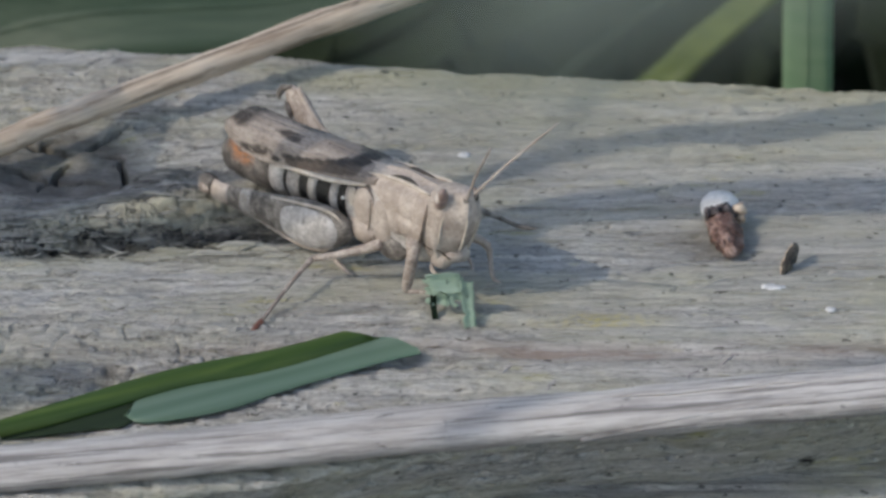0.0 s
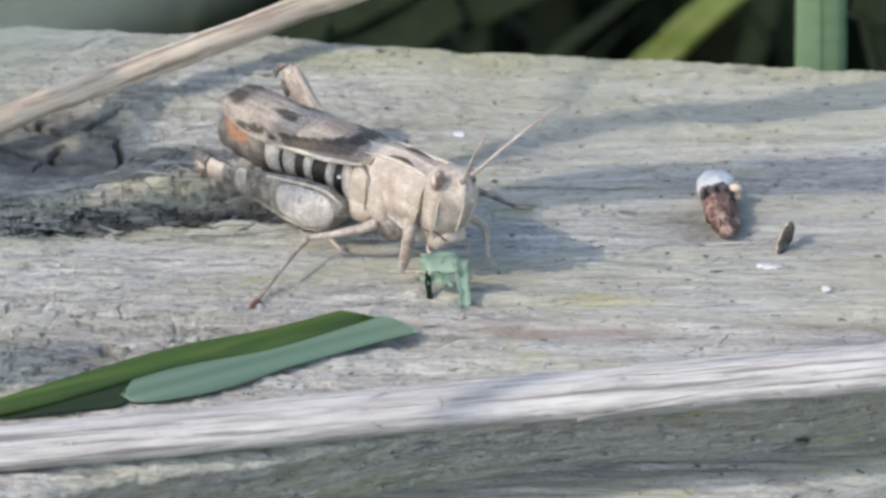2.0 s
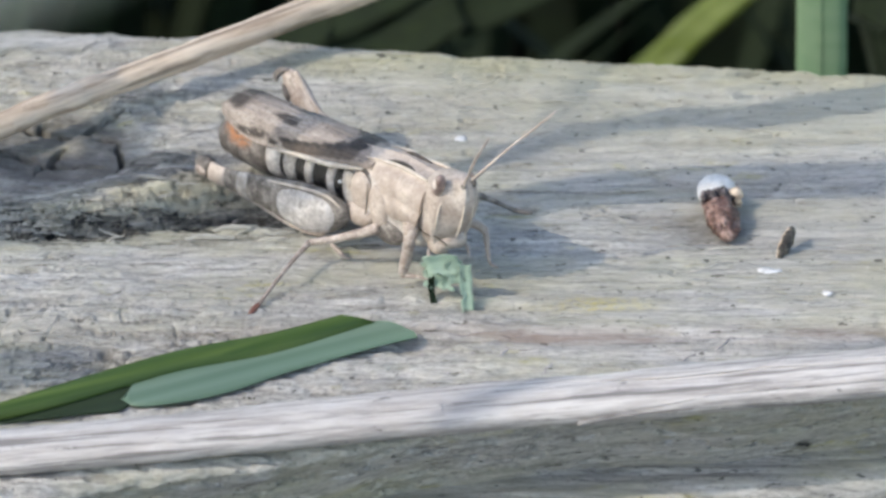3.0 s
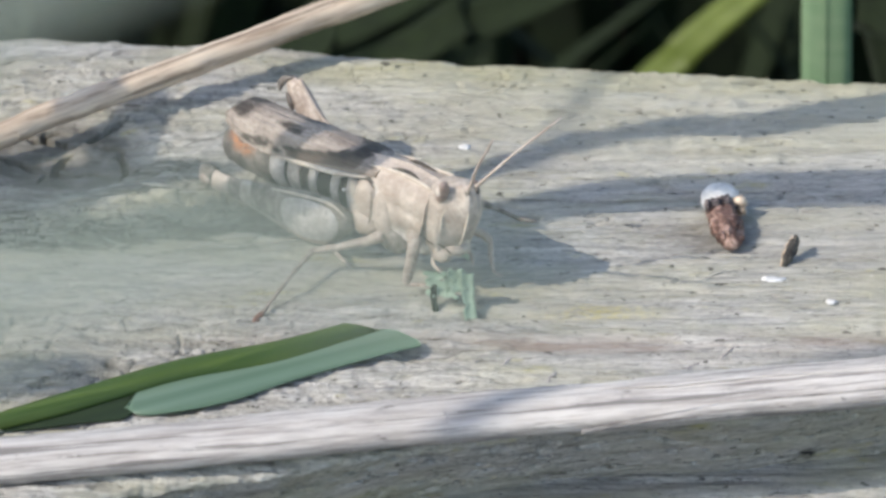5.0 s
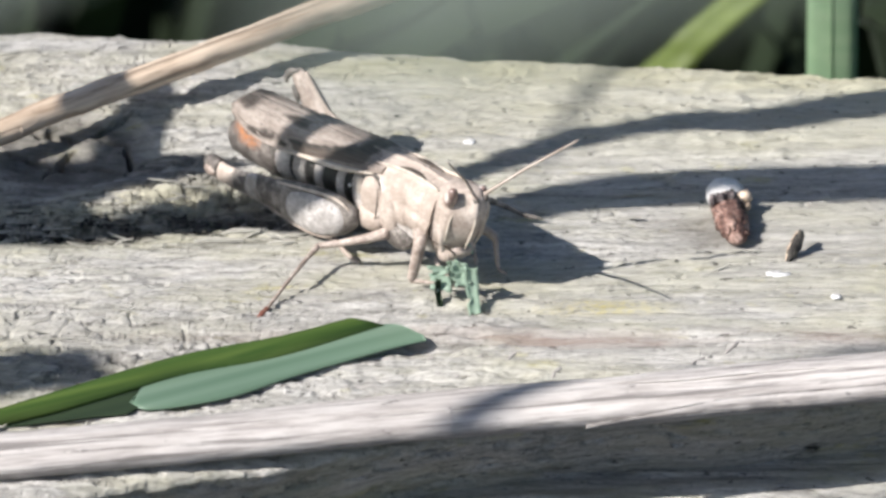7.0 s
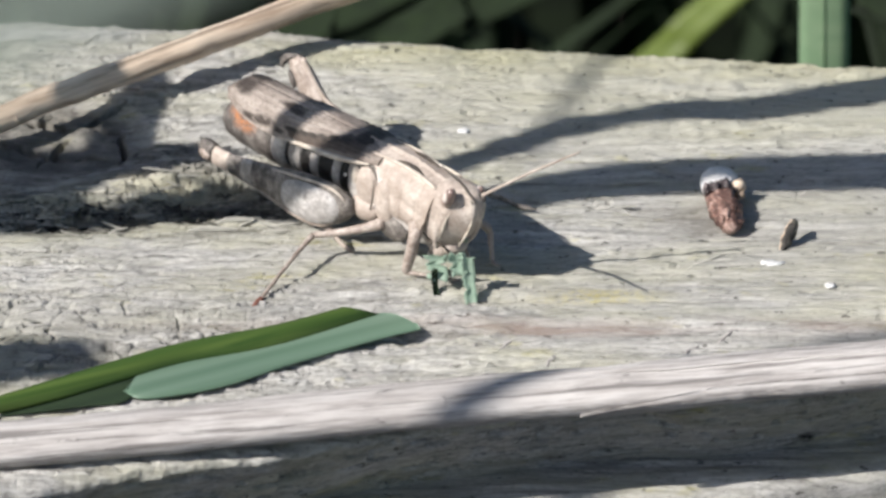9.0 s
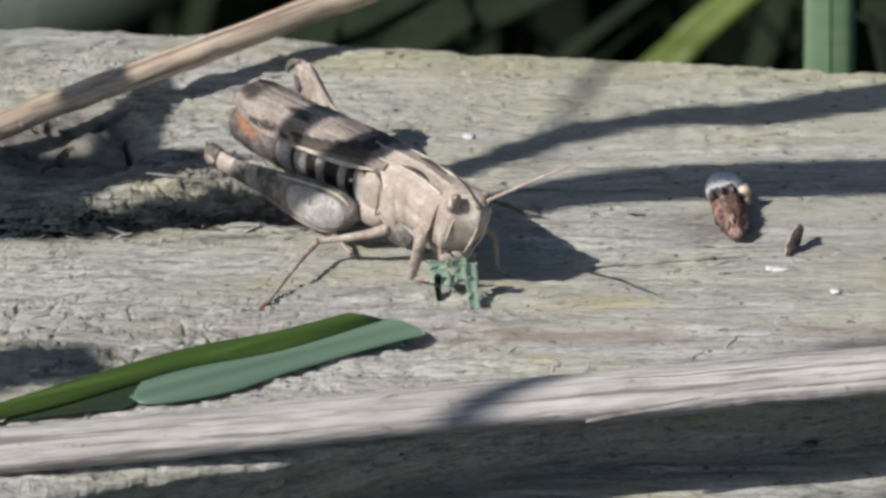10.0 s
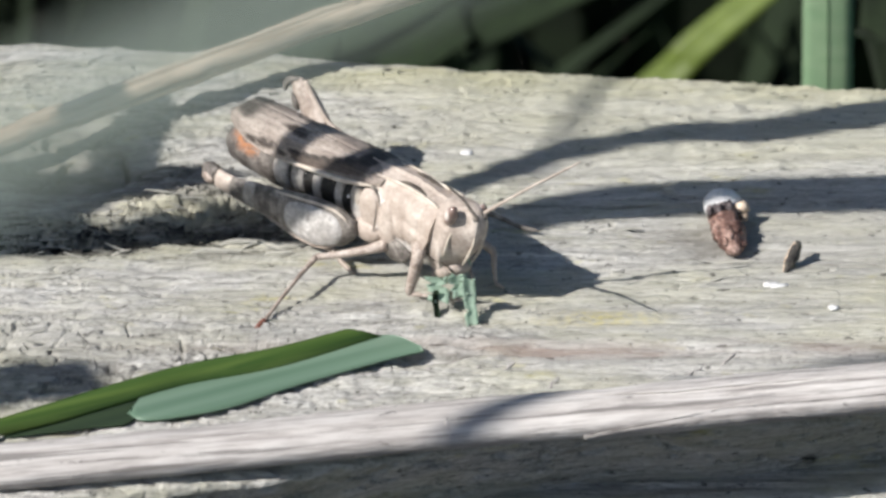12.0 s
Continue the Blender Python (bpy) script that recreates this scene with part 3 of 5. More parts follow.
def sheet_faces(n, m):
    return [(i * m + j, (i + 1) * m + j, (i + 1) * m + j + 1, i * m + j + 1) for i in range(n - 1) for j in range(m - 1)]


def lower_board():
    """The board that sticks out below the timber, its edge running askew."""
    xs = np.concatenate([[-329, -200, -110, -75], np.linspace(-60, 60, 240), [75, 110, 200, 329]])
    X, V = np.meshgrid(xs, np.linspace(0, 1, 150), indexing="ij")
    rim = -20.3 + 0.21 * np.clip(X, -36, 36) + 0.8 * (layers(X * 0.2, X * 0, 141, 3) - 0.5)
    Y = rim * (1 - V) - 2.0 * V
    Z = -6.5 + 0.7 * (layers(X * 0.1, Y * 0.9, 131, 4) - 0.5) - 0.8 * np.clip(1 - V * 8, 0, 1) ** 2
    # its outer face, down to the soil
    Xd, D = np.meshgrid(xs, np.array([152, 40, 20, 9, 4, 1.5, 0.5]), indexing="ij")
    Yd = rim[:, :1] - 0.15 * np.minimum(D, 1)
    Zd = Z[:, :1] - D
    X, Y, Z = np.hstack([Xd, X]), np.hstack([Yd, Y]), np.hstack([Zd, Z])
    ob = mesh_object("lower_board", list(zip(X.ravel(), Y.ravel(), Z.ravel())), sheet_faces(*X.shape), WOOD)
    return tagged(ob, "grey weathered board below the timber", "board", kind="structure")


lower_board()


def ground():
    verts, faces = [], []
    radii = [0, 120, 250, 400, 700, 1500, 5000, 30000, 200000, 3000000]
    sides = 24
    for r in radii:
        for j in range(sides):
            a = 2 * math.pi * j / sides
            verts.append((r * math.cos(a), r * math.sin(a), -150 + (6 * math.sin(a * 5 + r) if 0 < r < 800 else 0)))
    ob = mesh_object("ground", verts, ring_faces(len(radii), sides, closed=False), SOIL)
    return tagged(ob, "dark damp soil under the grass", "ground", kind="structure")


ground()


def undergrowth():
    """Grass behind and beside the timber, its shade painted as a near-black green."""
    rng = random.Random(5)
    verts, faces = [], []
    for k in range(2600):
        x, y = rng.uniform(-420, 260), rng.uniform(70, 460)
        tall = rng.uniform(60, 165)
        if y < 150:
            tall = min(tall, 105 - abs(x) * 0.0)
        turn, bend = rng.uniform(0, 6.28), rng.uniform(10, 70)
        w = rng.uniform(1.5, 3.5)
        dx, dy = math.cos(turn), math.sin(turn)
        base = len(verts)
        for i in range(5):
            u = i / 4
            px, py, pz = x + dx * bend * u * u, y + dy * bend * u * u, -152 + tall * u * (1 - 0.15 * u)
            ww = w * (1 - u) ** 0.6
            verts += [(px - dy * ww, py + dx * ww, pz), (px + dy * ww, py - dx * ww, pz)]
        for i in range(4):
            a = base + i * 2
            faces.append((a, a + 1, a + 3, a + 2))
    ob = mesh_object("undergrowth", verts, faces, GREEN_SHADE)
    return tagged(ob, "grass growing behind the timber, its shade put into its colour", "grass", kind="stuff")


undergrowth()


# ---- dead stems ----
def stem_shape(length, wide, tall, seed, start=0.0, end=1.0, arc=(0.0, 2 * math.pi), grow=0.0, furrow=0.0, n=150, sides=40, taper=True):
    """A stem, or with arc a strip of its skin, along x."""
    rng = np.random.RandomState(seed)
    us = np.linspace(start, end, n)
    wob = layers(us * 9, us * 0, seed + 200, 3) - 0.5
    fine = layers(us * 45, us * 0, seed + 210, 3) - 0.5
    whole = arc[1] - arc[0] > 6.2
    ts = np.linspace(arc[0], arc[1], sides, endpoint=not whole)
    ribs = 0.07 * (layers(ts * 5.0, ts * 0, seed + 220, 2) - 0.5)
    verts = []
    for i, u in enumerate(us):
        swell = 1 + 0.09 * wob[i] + 0.05 * fine[i] + grow
        close = min(1.0, 0.3 + 60 * min(u - start, end - u)) if taper else 1.0
        spread = 1.0 if whole else min(1.0, 0.04 + (u - start) / (0.3 * (end - start))) ** 0.7
        for t, rib in zip(ts, ribs):
            t = 0.5 * (arc[0] + arc[1]) + (t - 0.5 * (arc[0] + arc[1])) * spread if not whole else t
            q = swell * close * (1 + rib + 0.02 * (rng.rand() - 0.5) - furrow * math.exp(-((t - 2.0 - 0.6 * wob[i]) / 0.1) ** 2))
            verts.append((length * u, wide * q * math.cos(t) + 0.6 * wob[i], tall * q * math.sin(t)))
    if whole:
        return verts, ring_faces(n, sides)
    inner = [(x, y * 0.95, z * 0.95) for x, y, z in verts]
    off = len(verts)
    faces = sheet_faces(n, sides) + [tuple(off + k for k in f[::-1]) for f in sheet_faces(n, sides)]
    for i in range(n - 1):
        for j in (0, sides - 1):
            a = i * sides + j
            faces.append((a, a + sides, off + a + sides, off + a))
    for i in (0, n - 1):
        for j in range(sides - 1):
            a = i * sides + j
            faces.append((a, a + 1, off + a + 1, off + a))
    return verts + inner, faces


def dead_stem(name, a, b, wide, tall, mat, label, seed, nodes, strips, furrow=0.0):
    """A fallen stem from a to b with its joints and loose strips of skin."""
    a, b = Vector(a), Vector(b)
    length = (b - a).length
    ob = thing(name, label, "dead stem", "dead stems", Matrix.Translation(a * K) @ (b - a).to_track_quat("X", "Z").to_matrix().to_4x4())
    part("stem", stem_shape(length, wide, tall, seed, furrow=furrow), mat, ob)
    for u in nodes:
        part("joint", stem_shape(length, wide, tall, seed, u - 0.012, u + 0.012, grow=0.035, n=9), mat, ob, "slightly swollen joint")
    for u0, u1, t0, t1 in strips:
        part("sheath_strip", stem_shape(length, wide, tall, seed + 1, u0, u1, (t0, t1), 0.06, taper=False, sides=16), mat, ob, "loose strip of dry sheath")
    return ob


dead_stem("reed_stem", (-34, -25.4, 0.6), (36, -13.3, 0.6), 1.95, 1.1, REED, "bleached flattened reed stem lying along the timber's front edge", 3, (0.49,), ((0.55, 0.99, 0.1, 1.7), (0.6, 0.99, 2.6, 4.4)), 0.1)
dead_stem("straw_stem", (-40, 3.3, 0.9), (1.2, 29.75, 3.5), 0.83, 0.78, STRAW, "thin tan straw lying across the timber's back edge", 8, (0.42,), ((0.93, 1.0, 0.2, 2.6), (0.05, 0.35, 2.6, 4.6)))


# ---- grass blades ----
def grass_blade(name, points, mat, label, group="", **shape):
    """A blade with its midrib."""
    ob = thing(name, label, "grass blade", group)
    part("leaf_blade", ribbon(points, **shape), mat, ob)
    part("midrib", tube([(x, y, z - 0.05, max(0.06, w * 0.09)) for x, y, z, w, lean in points], 30, 6), mat, ob, "raised midrib")
    return ob


def strip(upper, lower, n=60, across=9, thick=0.1, bow=0.15, vein=0.0):
    """A leaf half between two edges, bowed and with a closed rim."""
    up, low = spline(upper, n), spline(lower, n)
    front, back = [], []
    for i in range(n):
        a, b = Vector(up[i]), Vector(low[i])
        ahead = Vector(up[min(i + 1, n - 1)]) - Vector(up[max(i - 1, 0)])
        out = ahead.cross(b - a)
        out = out.normalized() if out.length > 1e-6 else Vector((0, -1, 0))
        for k in range(across):
            v = k / (across - 1)
            q = a.lerp(b, v) + out * (-bow * math.sin(v * math.pi) + vein * math.sin(v * 40))
            front.append(q - out * (thick / 2))
            back.append(q + out * (thick / 2))
    off = len(front)
    faces = sheet_faces(n, across) + [tuple(off + k for k in f[::-1]) for f in sheet_faces(n, across)]
    for i in range(n - 1):
        for k in (0, across - 1):
            a = i * across + k
            faces.append((a, a + across, off + a + across, off + a))
    for i in (0, n - 1):
        for k in range(across - 1):
            a = i * across + k
            faces.append((a, a + 1, off + a + 1, off + a))
    return front + back, faces


def rising(points):
    """The blade's far end arches up off the timber, out over the reed."""
    out = []
    for x, y, z in points:
        q = 0.4 * min(1.1, max(0.0, (x + 17.5) / 16.5)) ** 1.3
        out.append((x, y - 0.866 * q, z + 0.5 * q))
    return out


# fresh blade lying folded on the timber: its keel half stands, the pale half lies open
fresh = thing("fallen_blade", "fresh folded grass blade, green above, pale beneath", "grass blade")
part("upper_half", strip(rising([(-27.5, -20.3, 0.90), (-25.6, -19.1, 0.90), (-21.8, -16.8, 0.90), (-16.7, -13.8, 0.90), (-13.5, -12.3, 0.90), (-9.4, -10.8, 0.90), (-5.4, -8.7, 0.90)]), rising([(-27.5, -20.8, 0.12), (-25.6, -19.8, 0.12), (-22.0, -18.1, 0.12), (-18.0, -15.8, 0.12), (-14.6, -13.9, 0.12), (-9.3, -11.9, 0.12), (-3.3, -8.3, 0.12)]), bow=0.22), GREEN_FRESH, fresh)
part("lower_half", strip(rising([(-17.9, -16.8, 0.14), (-17.1, -14.9, 0.14), (-15.0, -13.3, 0.14), (-11.9, -12.3, 0.14), (-8.1, -10.5, 0.14), (-3.3, -8.2, 0.14), (-1.1, -9.4, 0.14)]), rising([(-18.1, -16.9, 0.00), (-17.1, -17.7, 0.00), (-14.9, -17.3, 0.00), (-11.9, -16.1, 0.00), (-8.1, -13.6, 0.00), (-3.3, -10.9, 0.00), (-0.9, -9.8, 0.00)]), bow=0.05), GREEN_PALE, fresh, "pale blue-green underside")
# inside of the fold: its shadow is in the colour
part("inner_fold", strip(rising([(-25.1, -19.5, 0.08), (-22.7, -18.2, 0.08), (-20.2, -16.9, 0.08), (-18.0, -15.5, 0.08), (-17.1, -14.6, 0.08)]), rising([(-25.1, -19.6, -0.05), (-22.7, -19.1, -0.05), (-20.2, -18.5, -0.05), (-18.2, -18.1, -0.05), (-17.3, -16.9, -0.05)]), bow=-0.05), GREEN_SHADOW, fresh, "inside of the fold, its shade in the colour")

# blades behind the timber
def farther(k, points):
    """The same blade, k times as far from the eye and as wide."""
    return [(*(EYE + (Vector(p[:3]) - EYE) * k), p[3] * k, p[4]) for p in points]


UPRIGHT = grass_blade("grass_blade", [(25.4, 66, -152, 1.7, 0), (25.0, 60, -80, 1.7, 0), (24.4, 56, -9, 1.6, 0), (23.8, 55, 5, 1.55, 0), (22.8, 55, 60, 1.2, 0)], GREEN_BLUE, "upright blue-green grass blade behind the timber", "blades behind", fold=0.2)
grass_blade("grass_blade", farther(1.1, [(-70, 70, -98, 0.9, 55), (-28, 69, -64, 1.0, 55), (-8, 64, -43, 1.0, 55), (5, 61.6, -30.3, 1.05, 55), (14.4, 60, -20.6, 1.05, 55), (18.4, 60, -16.4, 1.0, 55), (41, 58, 6, 0.4, 55)]), GREEN_LIME, "lime green grass blade slanting behind the timber", "blades behind", fold=0.1)
# the next three carry their shade in a near-black colour
grass_blade("grass_blade", [(46, 110, -150, 2.0, 0), (38, 96, -80, 2.0, 0), (29.5, 90, -38, 1.8, 0), (29.5, 90, -30, 1.8, 0), (31, 92, 20, 1.0, 0)], GREEN_SHADE, "green grass blade behind the timber, shade in its colour", "blades behind", fold=0.2)
grass_blade("grass_blade", [(-60, 130, -150, 1.6, 55), (-22, 118, -70, 1.6, 55), (-0.3, 110, -46, 1.5, 55), (5.4, 109, -43, 1.4, 55), (40, 100, -20, 0.6, 55)], GREEN_SHADE, "green grass blade behind the timber, shade in its colour", "blades behind", fold=0.2)
grass_blade("grass_blade", [(-80, 120, -150, 2.0, 55), (-34, 108, -66, 2.0, 55), (-9.2, 100, -41, 1.9, 55), (-2.4, 98, -36, 1.8, 55), (34, 90, -10, 0.6, 55)], GREEN_SHADE, "dull green grass blade behind the timber, shade in its colour", "blades behind", fold=0.2)

# broad leaf stirring behind, at first in sight
BACK_LEAF = grass_blade("grass_blade", [(-120, 90, -150, 4.0, 60), (-60, 70, -40, 4.0, 60), (-30, 62, -19, 3.6, 60), (-10, 60, -15, 3.0, 60), (4, 60, -13, 0.1, 60)], GREEN_DULL, "broad dull green grass blade stirring behind the timber", "blades behind", fold=0.15)

# blades arching over from beside the timber; only their shade falls on it
def arching(points):
    return grass_blade("grass_blade", [(*p, 0) for p in points], GREEN_BLUE, "long grass blade arching over the timber", "arching blades", n=80, fold=0.1)


arching([(120, -20, -150, 2.2), (92, -15, 5, 2.2), (30, -12, 40, 2.1), (-14, -13.3, 41, 2.1), (-32, -14.3, 41, 2.0), (-40, -17.6, 41, 1.35), (-46, -18.0, 41, 1.6), (-53, -16.6, 41, 2.0), (-58, -17.4, 41, 1.6), (-63, -18.7, 41, 1.3), (-70, -20.2, 41, 0.8), (-76, -21.5, 41, 0.05)])
arching([(-210, -70, -150, 5.0), (-150, -32, 10, 5.5), (-100, -19, 38, 6.5), (-70, -15.6, 41, 5.6), (-65, -13.6, 41, 3.5), (-61.0, -11.6, 41, 2.3), (-59.8, -8.0, 41, 2.1), (-59.0, -5.0, 41, 1.8), (-58.0, -1.5, 41, 1.0), (-57, 1.0, 41, 0.05)])
arching([(110, 70, -150, 2.2), (80, 42, 10, 2.4), (40, 20, 46, 2.2), (-18, -4.8, 45, 1.5), (-31, -7.8, 45, 1.25), (-38, -10.3, 45, 1.0), (-44.5, -14.4, 45, 0.95), (-49, -16.7, 45, 1.05), (-54, -18.0, 45, 0.9), (-60, -16, 45, 0.05)])
arching([(-240, -60, -150, 3.0), (-150, -30, 15, 2.6), (-84, -15, 41, 2.3), (-63, -12.2, 41, 2.1), (-57, -11.5, 41, 1.7), (-51.5, -11, 41, 0.05)])
arching([(-230, -150, -150, 3.2), (-160, -90, 30, 3.2), (-110, -58, 72, 2.6), (-92, -50, 70, 2.2), (-84, -47, 64, 0.2)])
arching([(-160, -190, -150, 1.0), (-125, -120, 60, 1.0), (-100, -76, 98, 0.9), (-78, -64, 99, 0.5), (-60, -60, 97, 0.1)])
arching([(-80, 110, -150, 0.8), (-90, 50, 90, 0.8), (-104, -20, 121, 0.6), (-110, -40.2, 120, 0.5), (-113, -48.8, 120, 0.4), (-115, -55, 119.5, 0.05)])


# torn splinters standing off the wood
def splinters():
    rng = random.Random(12)
    spots = [(-22 + i * 0.5 + rng.uniform(-0.4, 0.4), 4.6 + i * 0.2 + rng.uniform(-0.5, 0.9)) for i in range(22)]
    spots += [(rng.uniform(-27, -4), rng.uniform(1.0, 3.4)) for i in range(26)]
    spots += [(rng.uniform(-27, -14), rng.uniform(-14, -8)) for i in range(10)]
    spots += [(rng.uniform(-27, -22), rng.uniform(17, 25)) for i in range(10)]
    spots += [(rng.uniform(-8, 24), rng.uniform(-7, 6)) for i in range(6)]
    shapes = []
    for k in range(6):
        L, w = rng.uniform(0.5, 1.3), rng.uniform(0.05, 0.12)
        pts = [(-L, 0, -0.12, w * 0.7, rng.uniform(-20, 20)), (-L * 0.3, rng.uniform(-0.06, 0.06), 0.03, w, 0), (L * 0.5, rng.uniform(-0.06, 0.06), 0.1, w * 0.7, 0), (L, rng.uniform(-0.1, 0.1), 0.16, 0.02, rng.uniform(-30, 30))]
        v, f = ribbon(pts, 6, 0.07, 0.1, 0.6, k, 3)
        shapes.append(mesh_object("splinter", v, f, FLAKE, smooth=False))
    for k, (x, y) in enumerate(spots):
        ob = shapes[k] if k < 6 else new("splinter", shapes[k % 6].data)
        ob.parent = TIMBER
        ob.matrix_basis = place(x, y, height_at(x, y) + 0.04, rng.uniform(-14, 18) + (180 if rng.random() < 0.4 else 0), rng.uniform(-25, 25), rng.uniform(-14, 4))


def flakes():
    """Broad slabs of loosened wood along the foot of the rotten band."""
    rng = random.Random(44)
    spots = [(-11.9, 2.75), (-8.8, 2.25), (-14.6, 2.9), (-6.9, 3.2), (-10.3, 3.4), (-4.6, 2.4), (-13.2, 1.6), (-5.6, 1.2), (-17.3, 2.5), (-9.6, 1.4), (-18.6, 5.0)]
    for x, y in spots:
        L, w = rng.uniform(0.8, 1.6), rng.uniform(0.07, 0.15)
        pts = [(-L, 0, -0.1, w * 0.4, 0), (-L * 0.5, 0.03, 0.08, w, rng.uniform(-8, 8)), (L * 0.3, -0.04, 0.14, w * 0.9, 0), (L, rng.uniform(-0.1, 0.1), 0.1, 0.06, 0)]
        ob = mesh_object("flake", *ribbon(pts, 12, 0.16, 0.05, 0.5, int(L * 900), 4), FLAKE, TIMBER, "pale loosened flake of wood", False)
        ob.matrix_basis = place(x, y, height_at(x, y) + 0.04, rng.uniform(-4, 10), rng.uniform(-6, 20), rng.uniform(-4, 3))


def fibres():
    """Pale scratches across the grain, added as thin raised fibres."""
    rng = random.Random(31)
    for x0, y0, x1, y1 in ((3.2, -9.0, 1.5, -12.2), (1.2, -12.6, -0.5, -15.3), (-3.0, -14.9, -5.8, -14.6), (4.6, -10.2, 3.6, -11.6), (15.3, -10.6, 14.3, -12.0), (17.4, -9.4, 16.2, -10.8), (7.0, -12.2, 6.2, -13.4), (-0.2, -10.4, -0.9, -11.6)):
        pts = []
        for k in range(5):
            u = k / 4
            x, y = x0 + (x1 - x0) * u + rng.uniform(-0.12, 0.12), y0 + (y1 - y0) * u + rng.uniform(-0.12, 0.12)
            pts.append((x, y, height_at(x, y) - 0.02, 0.085 * (1 - abs(2 * u - 1) ** 3) + 0.02))
        part("scratch_fibre", tube(pts, 14, 6), REED, TIMBER, "pale scratch, made as a raised fibre")


TIMBER = bpy.data.objects["timber_rail"]
splinters()
flakes()
fibres()
# ---- the grasshopper ----
# In its own space: x forward, y to its left, z up, on the wood.
HOPPER_AT = place(-1.13, -1.37, 0.0, -47)


def limb(name, points, mat, parent, label="", flat=1.0, n=16, sides=10):
    return part(name, tube(points, n, sides, flat), mat, parent, label)


def head_shape():
    """Wedge-faced head: cheek, side keel, slanting face and a furrowed ridge down the middle."""
    rows = [(0.95, 2.4, 0.45, 0.7), (1.4, 2.6, 0.95, 1.1), (2.4, 2.75, 1.35, 1.42), (3.8, 3.25, 1.8, 1.62),
            (5.0, 3.75, 1.9, 1.55), (5.85, 4.0, 1.8, 1.32), (6.3, 4.15, 1.55, 1.0), (6.58, 4.3, 1.2, 0.66), (6.7, 4.45, 0.55, 0.28)]
    half = [(0.93, 0.0), (1.0, 0.15), (0.98, 0.24), (0.38, 0.88), (0.33, 0.96), (0.12, 0.99), (-0.35, 1.0), (-0.8, 0.82), (-1.0, 0.35), (-1.0, 0.0)]
    loop = half + [(x, -y) for x, y in half[-2:0:-1]]
    loop.append(loop[0])
    runs = np.concatenate([[0], np.cumsum([math.dist(p, q) for p, q in zip(loop, loop[1:])])])
    verts, n, sides = [], 48, 72
    at = np.linspace(0, runs[-1], sides, endpoint=False)
    px, py = np.interp(at, runs, [p[0] for p in loop]), np.interp(at, runs, [p[1] for p in loop])
    for z, cx, rx, ry in spline(rows, n):
        blunt = min(1.0, max(0.0, (z - 5.9) / 0.9))
        for u, v in zip(px, py):
            r = math.hypot(u, v)
            u2, v2 = u + (u / r - u) * blunt, v + (v / r - v) * blunt
            x, y = cx + rx * u2, ry * v2
            if u > 0.1:
                # cross furrow over the lip
                x -= 0.16 * math.exp(-((z - 2.15) / 0.12) ** 2)
                # dull step between face and jaw
                x -= 0.10 / (1 + math.exp((z - 2.9) * 12)) * (abs(v) < 0.8)
            line = 3.05 + 0.28 * (z - 3.0)
            y *= 1 - 0.09 * math.exp(-((x - line) / 0.12) ** 2) * min(1, max(0, (5.3 - z) / 0.5))
            # seam behind the jaw
            y *= 1 - 0.07 * math.exp(-((z - 2.3 + 0.5 * (x - 3.0)) / 0.12) ** 2) * (u < 0.5)
            if z > 5.3 and u > 0.3:
                x -= 0.2 * math.exp(-((abs(y) - 0.62) / 0.2) ** 2 - ((z - 5.9) / 0.4) ** 2)
            verts.append((x, y, z + 0.5 * min(1.0, max(0.0, (4.2 - z) / 3))))
    return verts, ring_faces(n, sides)


def eye_shape(s):
    verts, faces = ball(0, 0, 0, 0.38, 0.42, 0.80, 0.0, 0, 20, 28)
    tilt = Matrix.Rotation(radians(27), 3, "Y")
    return [Vector((4.64, s * (1.32 if s < 0 else 0.75), 6.42 if s < 0 else 5.9)) + tilt @ Vector(v) for v in verts], faces


